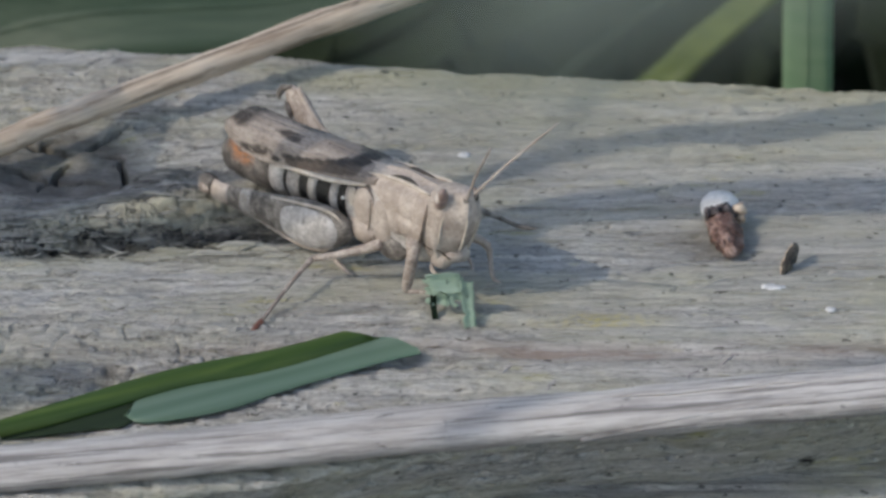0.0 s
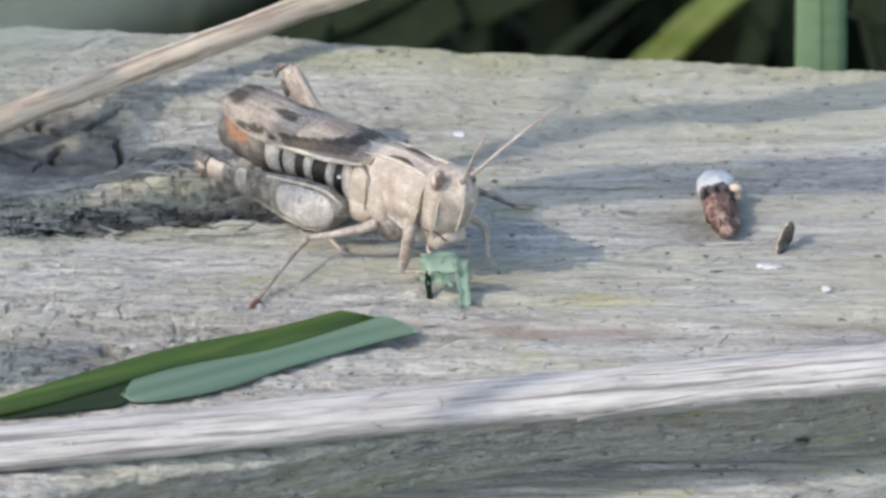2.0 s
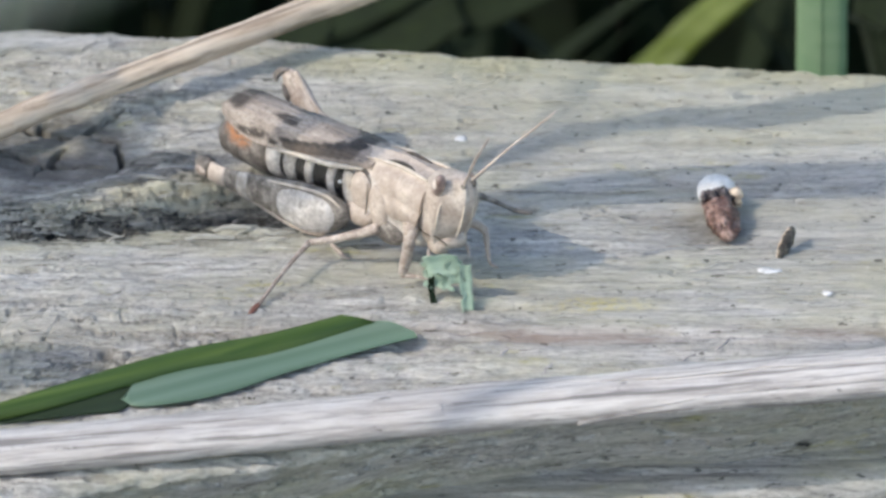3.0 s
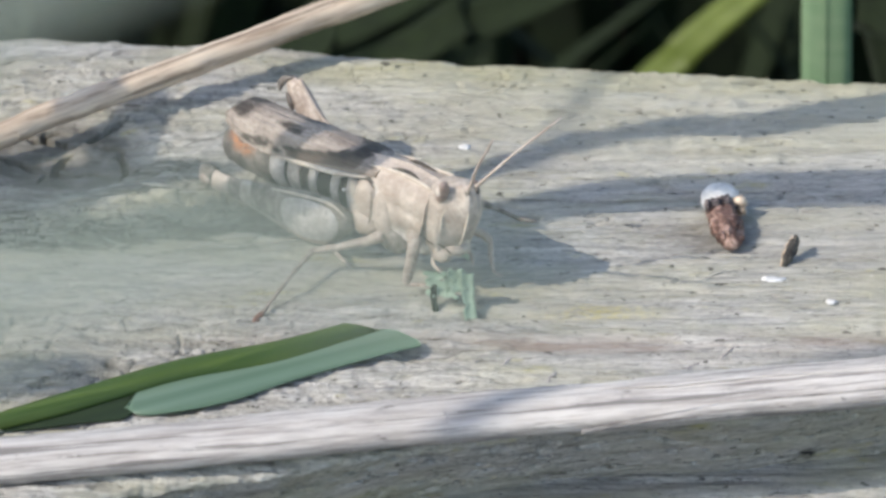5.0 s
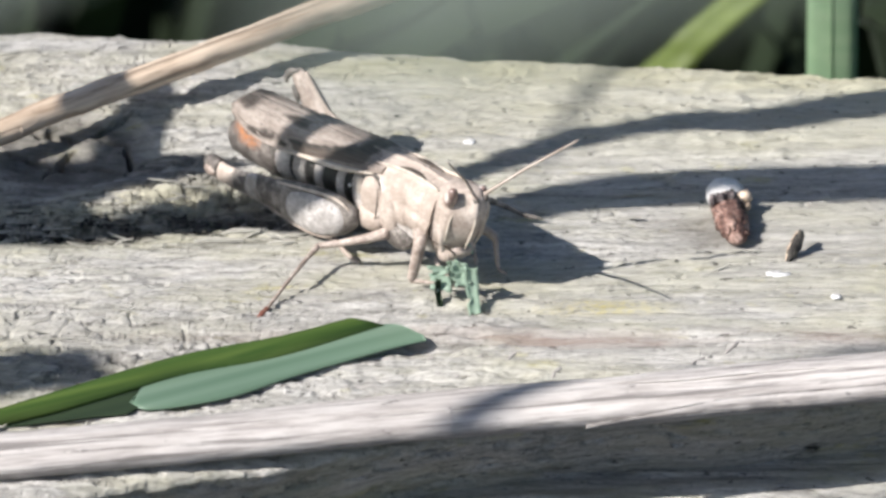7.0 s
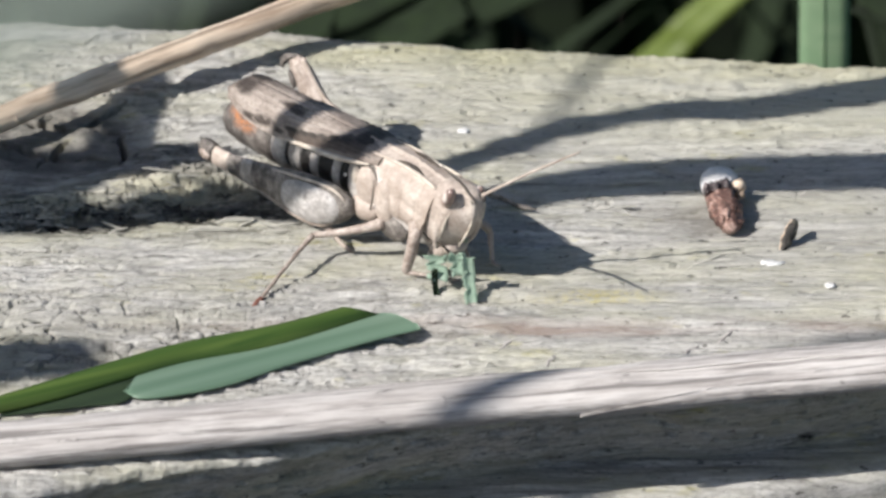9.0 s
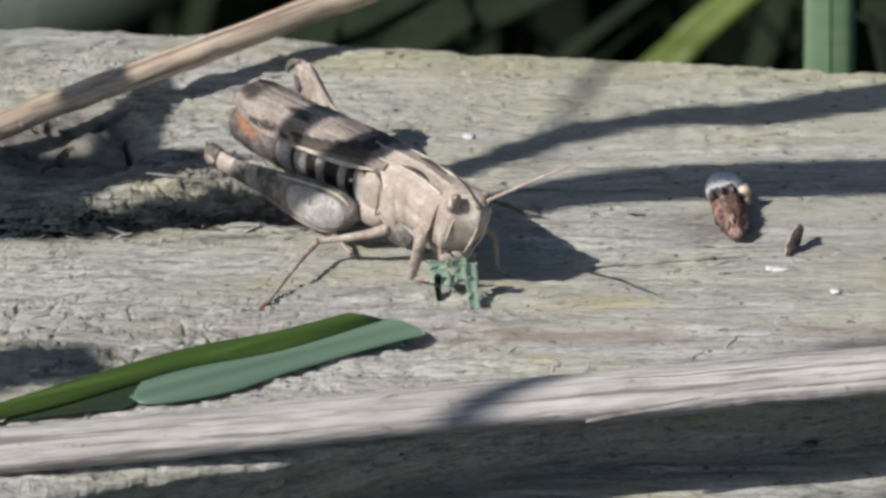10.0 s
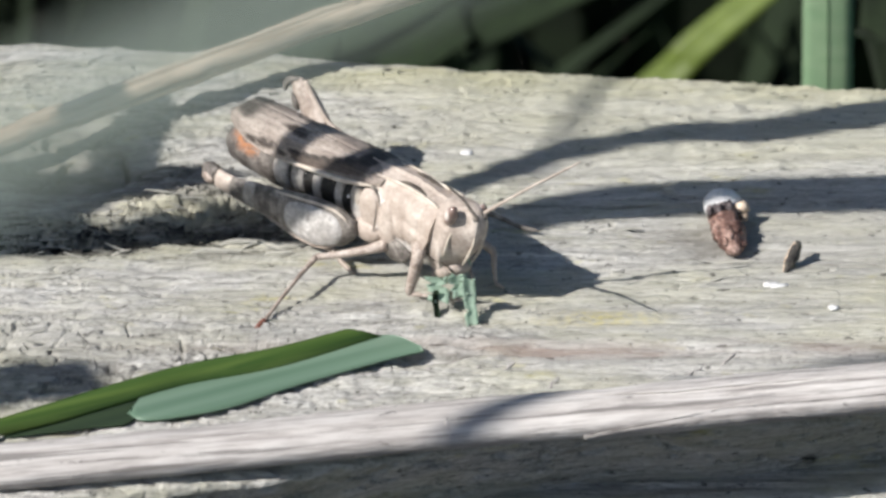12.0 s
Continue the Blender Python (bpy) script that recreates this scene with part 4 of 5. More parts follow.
def pronotum_shape():
    """Saddle: a flat keeled roof that ends in a blunt point behind, and side lobes cut away below it."""
    n, m = 54, 65
    across = np.linspace(-1, 1, m)
    mark = [0, 0.16, 0.30, 0.36, 0.46, 0.6, 0.78, 0.92, 1.0]
    prof_y = [0, 0.45, 0.84, 0.98, 1.42, 1.74, 1.90, 1.84, 1.60]
    prof_z = [6.60, 6.50, 6.36, 6.22, 5.88, 5.28, 4.35, 3.50, 3.15]
    hind = [-3.9, -3.75, -3.35, -3.0, -2.1, -0.9, -0.15, -0.2, 0.35]
    fore = [2.75, 2.85, 2.95, 2.95, 2.95, 2.9, 2.7, 2.35, 1.75]
    outer, inner = [], []
    for i in range(n):
        u = i / (n - 1)
        for k in across:
            v = abs(k)
            side = math.copysign(1.0, k)
            x = np.interp(v, mark, hind) * (1 - u) + np.interp(v, mark, fore) * u
            y, z = np.interp(v, mark, prof_y), np.interp(v, mark, prof_z)
            waist = 1 - 0.16 * math.exp(-((x - 0.9) / 1.3) ** 2) * math.exp(-((v - 0.32) / 0.12) ** 2)
            furrow = 0.10 * math.exp(-((x - 0.55) / 0.10) ** 2) + 0.07 * math.exp(-((x - 1.75) / 0.10) ** 2)
            rim = 0.07 * math.exp(-((u - 0.985) / 0.012) ** 2) + 0.05 * math.exp(-((u - 0.01) / 0.012) ** 2)
            keel = 0.12 * math.exp(-(v / 0.045) ** 2) + 0.13 * math.exp(-((v - 0.31) / 0.035) ** 2)
            dent = 0.10 * math.exp(-((v - 0.70 - 0.03 * x) / 0.035) ** 2) * min(1.0, max(0.0, (x + 0.2) / 0.6)) - 0.08 * math.exp(-((v - 0.86) / 0.09) ** 2)
            sag = 0.42 * min(1.0, max(0.0, (x - 0.4) / 2.2)) * (1 - v) + 0.12 * min(1.0, max(0.0, (-1.6 - x) / 2)) * (1 - v)
            out = rim + keel - furrow - dent
            flat = min(1.0, v / 0.5)
            outer.append((x, side * (y * waist + out * flat), z - sag + out * (1 - flat)))
            inner.append((x, side * max(0.0, y * waist + (out - 0.16) * flat), z - sag + (out - 0.16) * (1 - flat)))
    off, faces = n * m, []
    for i in range(n - 1):
        for j in range(m - 1):
            a = i * m + j
            faces += [(a, a + m, a + m + 1, a + 1), (off + a, off + a + 1, off + a + m + 1, off + a + m)]
        for j in (0, m - 1):
            a = i * m + j
            faces.append((a, a + m, off + a + m, off + a))
    for i in (0, n - 1):
        for j in range(m - 1):
            a = i * m + j
            faces.append((a, a + 1, off + a + 1, off + a))
    return outer + inner, faces


def wing_shape(s):
    """Folded forewing on side s: a roof from the back ridge down the flank, broadest far back, with a rounded tip."""
    n, m, verts = 60, 20, []
    us = [0, 0.15, 0.35, 0.5, 0.62, 0.72, 0.8, 0.88, 0.95, 1.0]
    tops = [6.42, 6.55, 6.55, 6.50, 6.46, 6.44, 6.42, 6.40, 6.22, 5.5]
    lows = [6.02, 5.72, 5.22, 4.90, 4.62, 4.52, 4.66, 4.90, 5.05, 5.3]
    wide = [1.45, 1.72, 1.84, 1.84, 1.80, 1.78, 1.72, 1.55, 1.2, 0.55]
    for i in range(n):
        u = i / (n - 1)
        x = -1.8 - 13.75 * u
        top, low, w = np.interp(u, us, tops), np.interp(u, us, lows), np.interp(u, us, wide)
        for j in range(m):
            v = j / (m - 1)
            y = 0.06 + (w - 0.06) * math.sin(v * math.pi / 2) ** 0.9
            z = top - (top - low) * (0.35 * v + 0.65 * v ** 2.2)
            vein = 0.035 * math.sin(v * 44 + 3 * math.sin(u * 6)) + 0.05 * math.exp(-((v - 0.55 + 0.18 * u) / 0.03) ** 2) + 0.02 * math.sin(u * 150 + 5 * v)
            verts.append((x - 0.5 * (v - 0.3) * u, s * (y + vein), z + vein))
    outer = list(verts)
    verts += [(x, y - s * 0.1, z - 0.1) for x, y, z in outer]
    faces, off = [], n * m
    for i in range(n - 1):
        for j in range(m - 1):
            a = i * m + j
            faces += [(a, a + 1, a + m + 1, a + m), (off + a, off + a + m, off + a + m + 1, off + a + 1)]
    for i in range(n - 1):
        for j in (0, m - 1):
            a = i * m + j
            faces.append((a, a + m, off + a + m, off + a))
    for i in (0, n - 1):
        for j in range(m - 1):
            a = i * m + j
            faces.append((a, a + 1, off + a + 1, off + a))
    return verts, faces


def grasshopper():
    body = thing("grasshopper", "tan and grey mottled grasshopper feeding on a leaf scrap", "grasshopper", at=HOPPER_AT)
    saddle = part("pronotum", pronotum_shape(), TAN, body, "tan saddle-shaped pronotum with a ridge")
    for s in (-1, 1):
        part("side_keel", tube([(-2.6, s * 1.0, 6.36, 0.03), (-1.2, s * 0.96, 6.48, 0.07), (0.1, s * 0.88, 6.42, 0.10), (1.0, s * 0.84, 6.30, 0.11), (1.9, s * 0.94, 6.24, 0.11), (2.8, s * 1.04, 6.12, 0.07)], 18, 6), CREAM, saddle, "cream ridge on the pronotum")
        part("keel_shade", tube([(-0.9, s * 0.76, 6.42, 0.03), (-0.2, s * 0.68, 6.47, 0.15), (0.6, s * 0.62, 6.39, 0.17), (1.4, s * 0.70, 6.27, 0.05)], 12, 8), BROWN, saddle, "dark wedge beside the ridge")
        part("shoulder_mark", ball(-2.75, s * 1.28, 6.0, 0.38, 0.2, 0.26, 0.1, 4), SMOKE, saddle, "brown smudge on the shoulder")
    part("thorax", loft_x([(-5.0, 4.0, 1.0, 1.0), (-4.0, 3.9, 1.65, 1.7), (-2.0, 3.8, 1.8, 2.1), (0.5, 3.6, 1.7, 2.1), (2.4, 3.5, 1.2, 1.6), (3.3, 3.6, 0.9, 1.2)], 26, 28, 2.4), ASH, body, "greyish chest")
    # abdomen: black core, pale rings, smoky tail with orange
    part("abdomen", loft_x([(-4.0, 3.9, 1.5, 1.5), (-8, 3.75, 1.6, 1.6), (-11, 3.55, 1.5, 1.5), (-13.5, 3.35, 1.35, 1.35), (-15.0, 3.25, 1.1, 1.1), (-15.7, 3.2, 0.5, 0.5)], 26, 24), BLACK, body, "black underlying abdomen")
    rings = [(-5.35, 0.30, ASH, 1.70, 4.0), (-7.2, 0.34, ASH, 1.74, 3.9), (-8.9, 0.52, GREY_RING, 1.74, 3.8), (-10.4, 0.62, ASH, 1.72, 3.65), (-11.7, 0.72, SMOKE, 1.66, 3.5),
             (-12.9, 0.72, ORANGE, 1.58, 3.4), (-14.0, 0.66, ORANGE, 1.48, 3.32), (-14.95, 0.6, ORANGE, 1.3, 3.26), (-15.6, 0.42, SMOKE, 0.95, 3.22)]
    for x, w, mat, r, z in rings:
        part("abdominal_segment", loft_x([(x + w, z, r - 0.14, r - 0.14), (x + w * 0.7, z, r, r - 0.03), (x, z, r + 0.02, r), (x - w * 0.7, z, r, r - 0.03), (x - w, z, r - 0.14, r - 0.14)], 9, 28), mat, body, {ASH: "ash-grey abdomen ring", GREY_RING: "dull grey abdomen ring", ORANGE: "smoky abdomen ring with an orange flank"}.get(mat, "smoky brown abdomen ring"))
    # a white bead imitates a glint on the black flank
    part("flank_glint", ball(-4.45, -1.58, 4.35, 0.12, 0.1, 0.12), CHALK, body, "glint on the flank, made as a small white bead")
    # plates on the flank
    for s in (-1, 1):
        part("flank_plate", ball(-3.55, s * 1.5, 4.7, 0.34, 0.34, 0.7, 0.06, 6), CREAM, body, "cream plate behind the wing root")
        part("flank_plate", ball(-2.5, s * 1.58, 4.2, 0.95, 0.4, 1.5, 0.03, 7), TAN, body)
        part("flank_plate", ball(-0.95, s * 1.66, 3.9, 0.85, 0.42, 1.5, 0.05, 8), TAN, body)
        part("flank_plate", ball(-2.7, s * 1.68, 2.85, 1.15, 0.5, 0.75, 0.05, 9), TAN, body)
        # dark grey here paints the shadow low on the chest
        part("flank_plate", ball(-0.4, s * 1.5, 2.5, 1.3, 0.5, 0.9, 0.03, 10), GREY, body, "plate above the leg root, greyed for its shadow")
        part("plate_seam", tube([(-1.7, s * 1.86, 5.2, 0.03), (-1.65, s * 2.0, 4.2, 0.05), (-1.9, s * 1.98, 3.2, 0.04)], 12, 6), SMOKE, body, "brown seam between the plates")
    for s in (-1, 1):
        wing = part("forewing", wing_shape(s), WING, body, "brown mottled folded wing")
        part("wing_stripe", tube([(-10.1, s * 1.86, 4.70, 0.06), (-8.0, s * 1.93, 5.08, 0.14), (-5.4, s * 1.97, 5.42, 0.17), (-3.4, s * 1.87, 5.78, 0.14), (-2.2, s * 1.68, 5.98, 0.05)], 20, 6), CREAM, wing, "cream line along the wing edge")

    # head with its parts
    head = part("head", head_shape(), FACE, body, "pale tan slanting head")
    for s in (-1, 1):
        part("eye", eye_shape(s), EYE_SKIN, head, "shiny brown compound eye with a painted highlight")
        part("face_ridge", tube([(4.7, s * 1.15, 5.55, 0.03), (4.45, s * 1.38, 4.9, 0.07), (4.15, s * 1.44, 4.1, 0.08), (3.75, s * 1.36, 3.3, 0.05)], 14, 6), CREAM, head, "pale ridge from the eye down the face")
        part("mandible", ball(2.75, s * 0.62, 1.9, 0.7, 0.62, 0.62), TAN, head)
        part("palp", tube([(2.4, s * 1.0, 1.9, 0.13), (2.5, s * 1.25, 1.4, 0.13), (3.0, s * 1.2, 1.0, 0.11), (3.3, s * 1.0, 0.75, 0.07)], 10, 6), TAN, head)
    # feelers, each in its own space with its root at the origin
    feelers = []
    for root, mid, tip in (((5.62, -0.18, 6.32), (1.6, -2.0, 2.6), (4.1, -5.2, 6.0)), ((5.5, 0.45, 6.4), (1.6, 2.1, 1.5), (3.5, 4.6, 3.1))):
        stalk = [(0, 0, 0, 0.12), (mid[0] * 0.4, mid[1] * 0.4, mid[2] * 0.4, 0.10), (*mid, 0.09), ((mid[0] + tip[0]) * 0.5, (mid[1] + tip[1]) * 0.5, (mid[2] + tip[2]) * 0.5, 0.08), (*tip, 0.05)]
        ob = part("antenna", tube(stalk, 26, 8), TAN, head)
        ob.matrix_basis = place(*root)
        feelers.append(ob)
    for s in (-1, 1):
        part("frontal_ridge", tube([(5.62, s * 0.30, 5.5, 0.05), (5.5, s * 0.34, 4.7, 0.09), (5.0, s * 0.36, 3.7, 0.09), (4.2, s * 0.32, 2.6, 0.05)], 14, 6), CREAM, head, "pale edge of the frontal ridge")
        part("cheek_seam", tube([(4.0, s * 1.3, 5.5, 0.02), (3.75, s * 1.52, 4.7, 0.03), (3.5, s * 1.52, 3.8, 0.03), (3.2, s * 1.4, 3.0, 0.02)], 12, 6), SMOKE, head, "dark seam below the eye")
    part("labrum", ball(3.35, 0, 2.15, 0.62, 0.85, 0.5), FACE, head)
    part("jaw_seam", tube([(2.1, -1.42, 2.95, 0.03), (2.8, -1.40, 2.75, 0.04), (3.4, -1.2, 2.75, 0.04), (3.75, -0.85, 2.3, 0.05), (3.5, -0.5, 1.9, 0.06)], 18, 6), BROWN, head, "dark seam round the jaws")
    for s in (-1, 1):
        part("antenna_socket", ball(5.55, 0.14 + s * 0.34, 6.2, 0.2, 0.2, 0.24), SMOKE, head)

    # hind legs
    right = limb("hind_femur", [(-3.1, -2.2, 3.0, 0.5), (-4.1, -2.45, 2.8, 1.2), (-5.6, -2.65, 2.55, 1.5), (-7.2, -2.75, 2.4, 1.46), (-9.0, -2.82, 2.32, 1.16), (-11.0, -2.9, 2.25, 0.86), (-12.6, -2.95, 2.15, 0.66), (-13.8, -3.0, 2.15, 0.6), (-14.9, -3.0, 2.28, 0.66), (-15.5, -3.0, 2.3, 0.36)], GREY, body, "grey mottled swollen hind thigh", 0.5, 44, 22)
    # the patch's own light grey, with the sunlit part's brightness in the colour
    limb("femur_patch", [(-3.6, -2.72, 2.84, 0.2), (-4.2, -2.92, 2.74, 0.92), (-5.5, -3.1, 2.5, 1.26), (-6.9, -3.18, 2.38, 1.2), (-8.0, -3.15, 2.36, 0.88), (-8.7, -3.05, 2.34, 0.25)], PATCH, right, "light grey thigh patch, partly painted sunlight", 0.36, 26, 20)
    limb("femur_keel", [(-9.2, -3.05, 3.35, 0.04), (-8.0, -3.12, 3.6, 0.07), (-6.6, -3.1, 3.82, 0.08), (-5.2, -2.98, 3.98, 0.09), (-4.1, -2.8, 3.86, 0.08), (-3.4, -2.62, 3.4, 0.05)], CREAM, right, "pale upper edge of the thigh")
    limb("femur_keel", [(-10.4, -3.1, 1.42, 0.03), (-8.6, -3.15, 1.22, 0.06), (-7.0, -3.15, 1.06, 0.08), (-5.4, -3.05, 1.12, 0.08), (-4.2, -2.85, 1.62, 0.06)], TAN, right, "brownish lower edge of the thigh")
    limb("femur_band", [(-10.9, -2.9, 2.26, 0.90), (-11.3, -2.92, 2.24, 0.84), (-11.8, -2.93, 2.21, 0.77)], GREY_RING, right, "pale band across the thigh", 0.53, 6, 20)
    limb("knee_band", [(-13.0, -2.97, 2.14, 0.66), (-13.8, -3.0, 2.15, 0.63), (-14.3, -3.0, 2.2, 0.66)], TAN, right, "tan band before the knee", 0.56, 8, 18)
    limb("knee_cap", [(-14.35, -3.0, 2.3, 0.66), (-14.9, -3.02, 2.38, 0.7), (-15.4, -3.0, 2.34, 0.5), (-15.6, -3.0, 2.3, 0.2)], SMOKE, right, "dark knee", 0.62, 10, 16)
    limb("knee_lobe", [(-14.4, -3.36, 2.12, 0.2), (-14.9, -3.42, 2.2, 0.34), (-15.3, -3.36, 2.2, 0.2)], LEG, right, "tan lobe on the knee", 0.4, 8, 12)
    limb("hind_tibia", [(-15.1, -2.95, 1.85, 0.24), (-13.0, -2.85, 1.55, 0.2), (-10.0, -2.7, 1.25, 0.18), (-7.0, -2.65, 0.88, 0.18), (-4.6, -2.6, 0.95, 0.16)], TAN, right, "thin folded shin")
    limb("hind_tarsus", [(-4.6, -2.6, 0.9, 0.16), (-4.0, -2.6, 0.5, 0.14), (-3.3, -2.6, 0.22, 0.12), (-2.9, -2.5, 0.12, 0.05)], TAN, right)
    left = limb("hind_femur", [(-3.8, 2.0, 3.6, 0.7), (-5.5, 2.2, 4.0, 0.85), (-7.6, 2.4, 4.25, 0.62), (-9.2, 2.55, 4.3, 0.5), (-10.6, 2.65, 4.35, 0.74), (-11.6, 2.7, 4.72, 0.9), (-12.55, 2.75, 5.75, 0.86), (-13.25, 2.75, 6.5, 0.74), (-13.75, 2.75, 7.0, 0.35)], GREY, body, "grey mottled swollen hind thigh", 0.55, 40, 18)
    limb("knee_band", [(-11.2, 2.68, 4.5, 0.86), (-11.7, 2.7, 4.82, 0.94), (-12.55, 2.75, 5.75, 0.9), (-13.2, 2.75, 6.45, 0.78), (-13.6, 2.75, 6.85, 0.5)], LEG, left, "tan band before the knee", 0.6, 14, 18)
    limb("hind_tibia", [(-12.7, 2.6, 7.3, 0.16), (-12.25, 2.62, 6.7, 0.17), (-11.5, 2.62, 5.85, 0.16), (-10.6, 2.62, 5.15, 0.15), (-9.2, 2.7, 4.6, 0.14), (-6.5, 3.0, 1.6, 0.15), (-4.5, 3.0, 0.4, 0.14)], TAN, left, "thin folded shin")
    limb("knee_cap", [(-13.3, 2.6, 7.1, 0.12), (-13.9, 2.55, 6.95, 0.22), (-14.3, 2.5, 6.5, 0.22), (-14.3, 2.45, 6.1, 0.14)], SMOKE, left, "dark knee", 0.75, 10, 12)
    # solid dark piece imitates the shade in the hollow
    limb("knee_hollow_shade", [(-13.5, 2.22, 6.3, 0.1), (-13.3, 2.2, 5.95, 0.24), (-13.15, 2.2, 5.6, 0.22), (-13.0, 2.24, 5.25, 0.06)], SMOKE, left, "shade in the knee's hollow, made as a dark patch", 0.5, 8, 10)
    limb("femur_band", [(-10.0, 2.6, 4.32, 0.68), (-10.6, 2.65, 4.35, 0.78), (-11.0, 2.67, 4.46, 0.83)], BROWN, left, "dark band across the thigh", 0.6, 6, 16)

    # middle and fore legs
    mid = limb("middle_leg", [(-0.9, -1.8, 2.6, 0.38), (-1.8, -2.8, 2.25, 0.29), (-3.0, -3.9, 1.88, 0.22), (-3.9, -4.7, 1.7, 0.2)], LEG, body)
    limb("shin", [(-3.9, -4.7, 1.7, 0.2), (-3.5, -6.3, 1.35, 0.14), (-2.8, -8.6, 0.8, 0.12), (-2.2, -10.4, 0.35, 0.12)], LEG, mid)
    limb("foot", [(-2.2, -10.4, 0.38, 0.16), (-2.1, -10.9, 0.22, 0.19), (-1.95, -11.3, 0.15, 0.15), (-2.0, -11.7, 0.1, 0.05)], RUST, mid, "rusty hooked foot")
    mid = limb("middle_leg", [(-0.9, 1.8, 2.7, 0.5), (-0.8, 3.4, 2.7, 0.34), (-0.6, 5.2, 2.4, 0.28)], TAN, body)
    limb("shin", [(-0.6, 5.2, 2.4, 0.24), (-0.3, 6.8, 1.3, 0.17), (0.0, 8.1, 0.3, 0.14)], GREY, mid)
    limb("foot", [(0.0, 8.1, 0.3, 0.16), (0.4, 8.5, 0.15, 0.15), (0.9, 8.8, 0.12, 0.05)], GREY, mid)
    fore = limb("fore_leg", [(1.6, -1.5, 3.6, 0.5), (2.05, -2.05, 3.15, 0.40), (1.95, -2.2, 2.2, 0.36), (1.7, -2.25, 1.3, 0.33), (1.5, -2.3, 0.6, 0.26)], LEG, body)
    limb("shin", [(1.45, -2.3, 0.5, 0.2), (2.4, -1.9, 0.55, 0.11), (3.4, -1.2, 0.5, 0.09), (4.3, -0.5, 0.4, 0.08)], LEG, fore)
    fore = limb("fore_leg", [(1.5, 1.5, 3.0, 0.5), (2.6, 2.6, 2.4, 0.3), (3.1, 3.0, 1.9, 0.26)], TAN, body)
    limb("shin", [(3.1, 3.0, 1.9, 0.2), (3.4, 2.8, 1.0, 0.15), (3.7, 2.67, 0.2, 0.12), (4.4, 2.6, 0.15, 0.08)], TAN, fore)
    return body, saddle, head, feelers


HOPPER, SADDLE, HEAD, FEELERS = grasshopper()
# ---- small things on the wood ----
def dropping():
    """Lies on the wood: a white cap on a wrinkled, tapering body."""
    z0 = height_at(16.9, 3.6)
    ob = thing("dropping", "small reddish-brown dropping with a chalky white end", "dropping", at=place(16.9, 3.2, z0))
    part("body", tube([(0.6, -2.1, 0.42, 0.12), (0.55, -1.8, 0.5, 0.46), (0.4, -1.0, 0.66, 0.74), (0.15, 0.1, 0.78, 0.88), (-0.05, 1.2, 0.74, 0.76), (-0.1, 2.6, 0.8, 0.8), (-0.1, 3.3, 0.8, 0.3)], 34, 22, 1.06, 0.34, 4), DUNG, ob)
    rng = random.Random(3)
    for k in range(16):
        u = rng.uniform(-1.7, 0.7)
        a = rng.uniform(0.2, 2.9)
        r = 0.74 + 0.09 * u
        part("lump", ball(0.3 - 0.1 * u + r * math.cos(a), u, 0.72 + 0.06 * u + r * math.sin(a), rng.uniform(0.12, 0.28), rng.uniform(0.16, 0.36), rng.uniform(0.12, 0.24), 0.5, k, 8, 10), DUNG, ob)
    part("white_end", ball(-0.1, 2.75, 1.0, 1.18, 0.95, 0.98, 0.05, 3, 18, 26), CHALK, ob, "chalky white cap")
    for k in range(7):
        u = -0.85 + k * 0.28
        part("wrinkle", ball(u, 1.45 + 0.25 * math.sin(k * 2.3), 1.5 - 0.4 * u * u + 0.08 * math.cos(k * 3.1), 0.26, 0.5, 0.3, 0.45, 20 + k, 8, 10), DARK_DUNG, ob, "dark wrinkled fold under the cap")
    part("crumb", ball(1.0, 1.65, 1.3, 0.46, 0.42, 0.5, 0.35, 6, 8, 10), STRAW, ob, "tan crumb")
    part("crumb", ball(1.15, 1.4, 0.95, 0.26, 0.24, 0.3, 0.4, 9, 8, 10), STRAW, ob, "tan crumb")


dropping()


def chip():
    z0 = height_at(20.8, 0.2)
    ob = mesh_object("bark_chip", *tube([(-0.45, -0.9, -0.05, 0.12), (-0.2, -0.4, 0.3, 0.36), (0.2, 0.4, 0.75, 0.42), (0.4, 0.9, 1.1, 0.2)], 14, 9, 0.8, 0.5, 2), BARK)
    ob.matrix_basis = place(20.8, 0.1, z0)
    # tan strip imitates the chip's sunlit left side
    mesh_object("lit_edge", *tube([(-0.5, -0.7, 0.0, 0.1), (-0.36, -0.3, 0.4, 0.2), (-0.05, 0.35, 0.85, 0.22), (0.2, 0.8, 1.15, 0.1)], 12, 7, 0.7, 0.5, 5), STRAW, ob, "tan torn edge")
    tagged(ob, "small dark bark chip standing on the wood", "bark chip")


chip()


def fleck(x, y, rx, ry, seed):
    ob = mesh_object("white_fleck", *ball(0, 0, 0, rx, ry, 0.10, 0.5, seed, 6, 12), CHALK)
    ob.matrix_basis = place(x, y, height_at(x, y) + 0.05)
    tagged(ob, "thin white speck stuck to the wood", "speck", "white specks")


fleck(19.75, -2.15, 0.75, 0.38, 1)
fleck(23.1, -5.0, 0.32, 0.3, 2)
fleck(1.65, 13.5, 0.36, 0.5, 3)


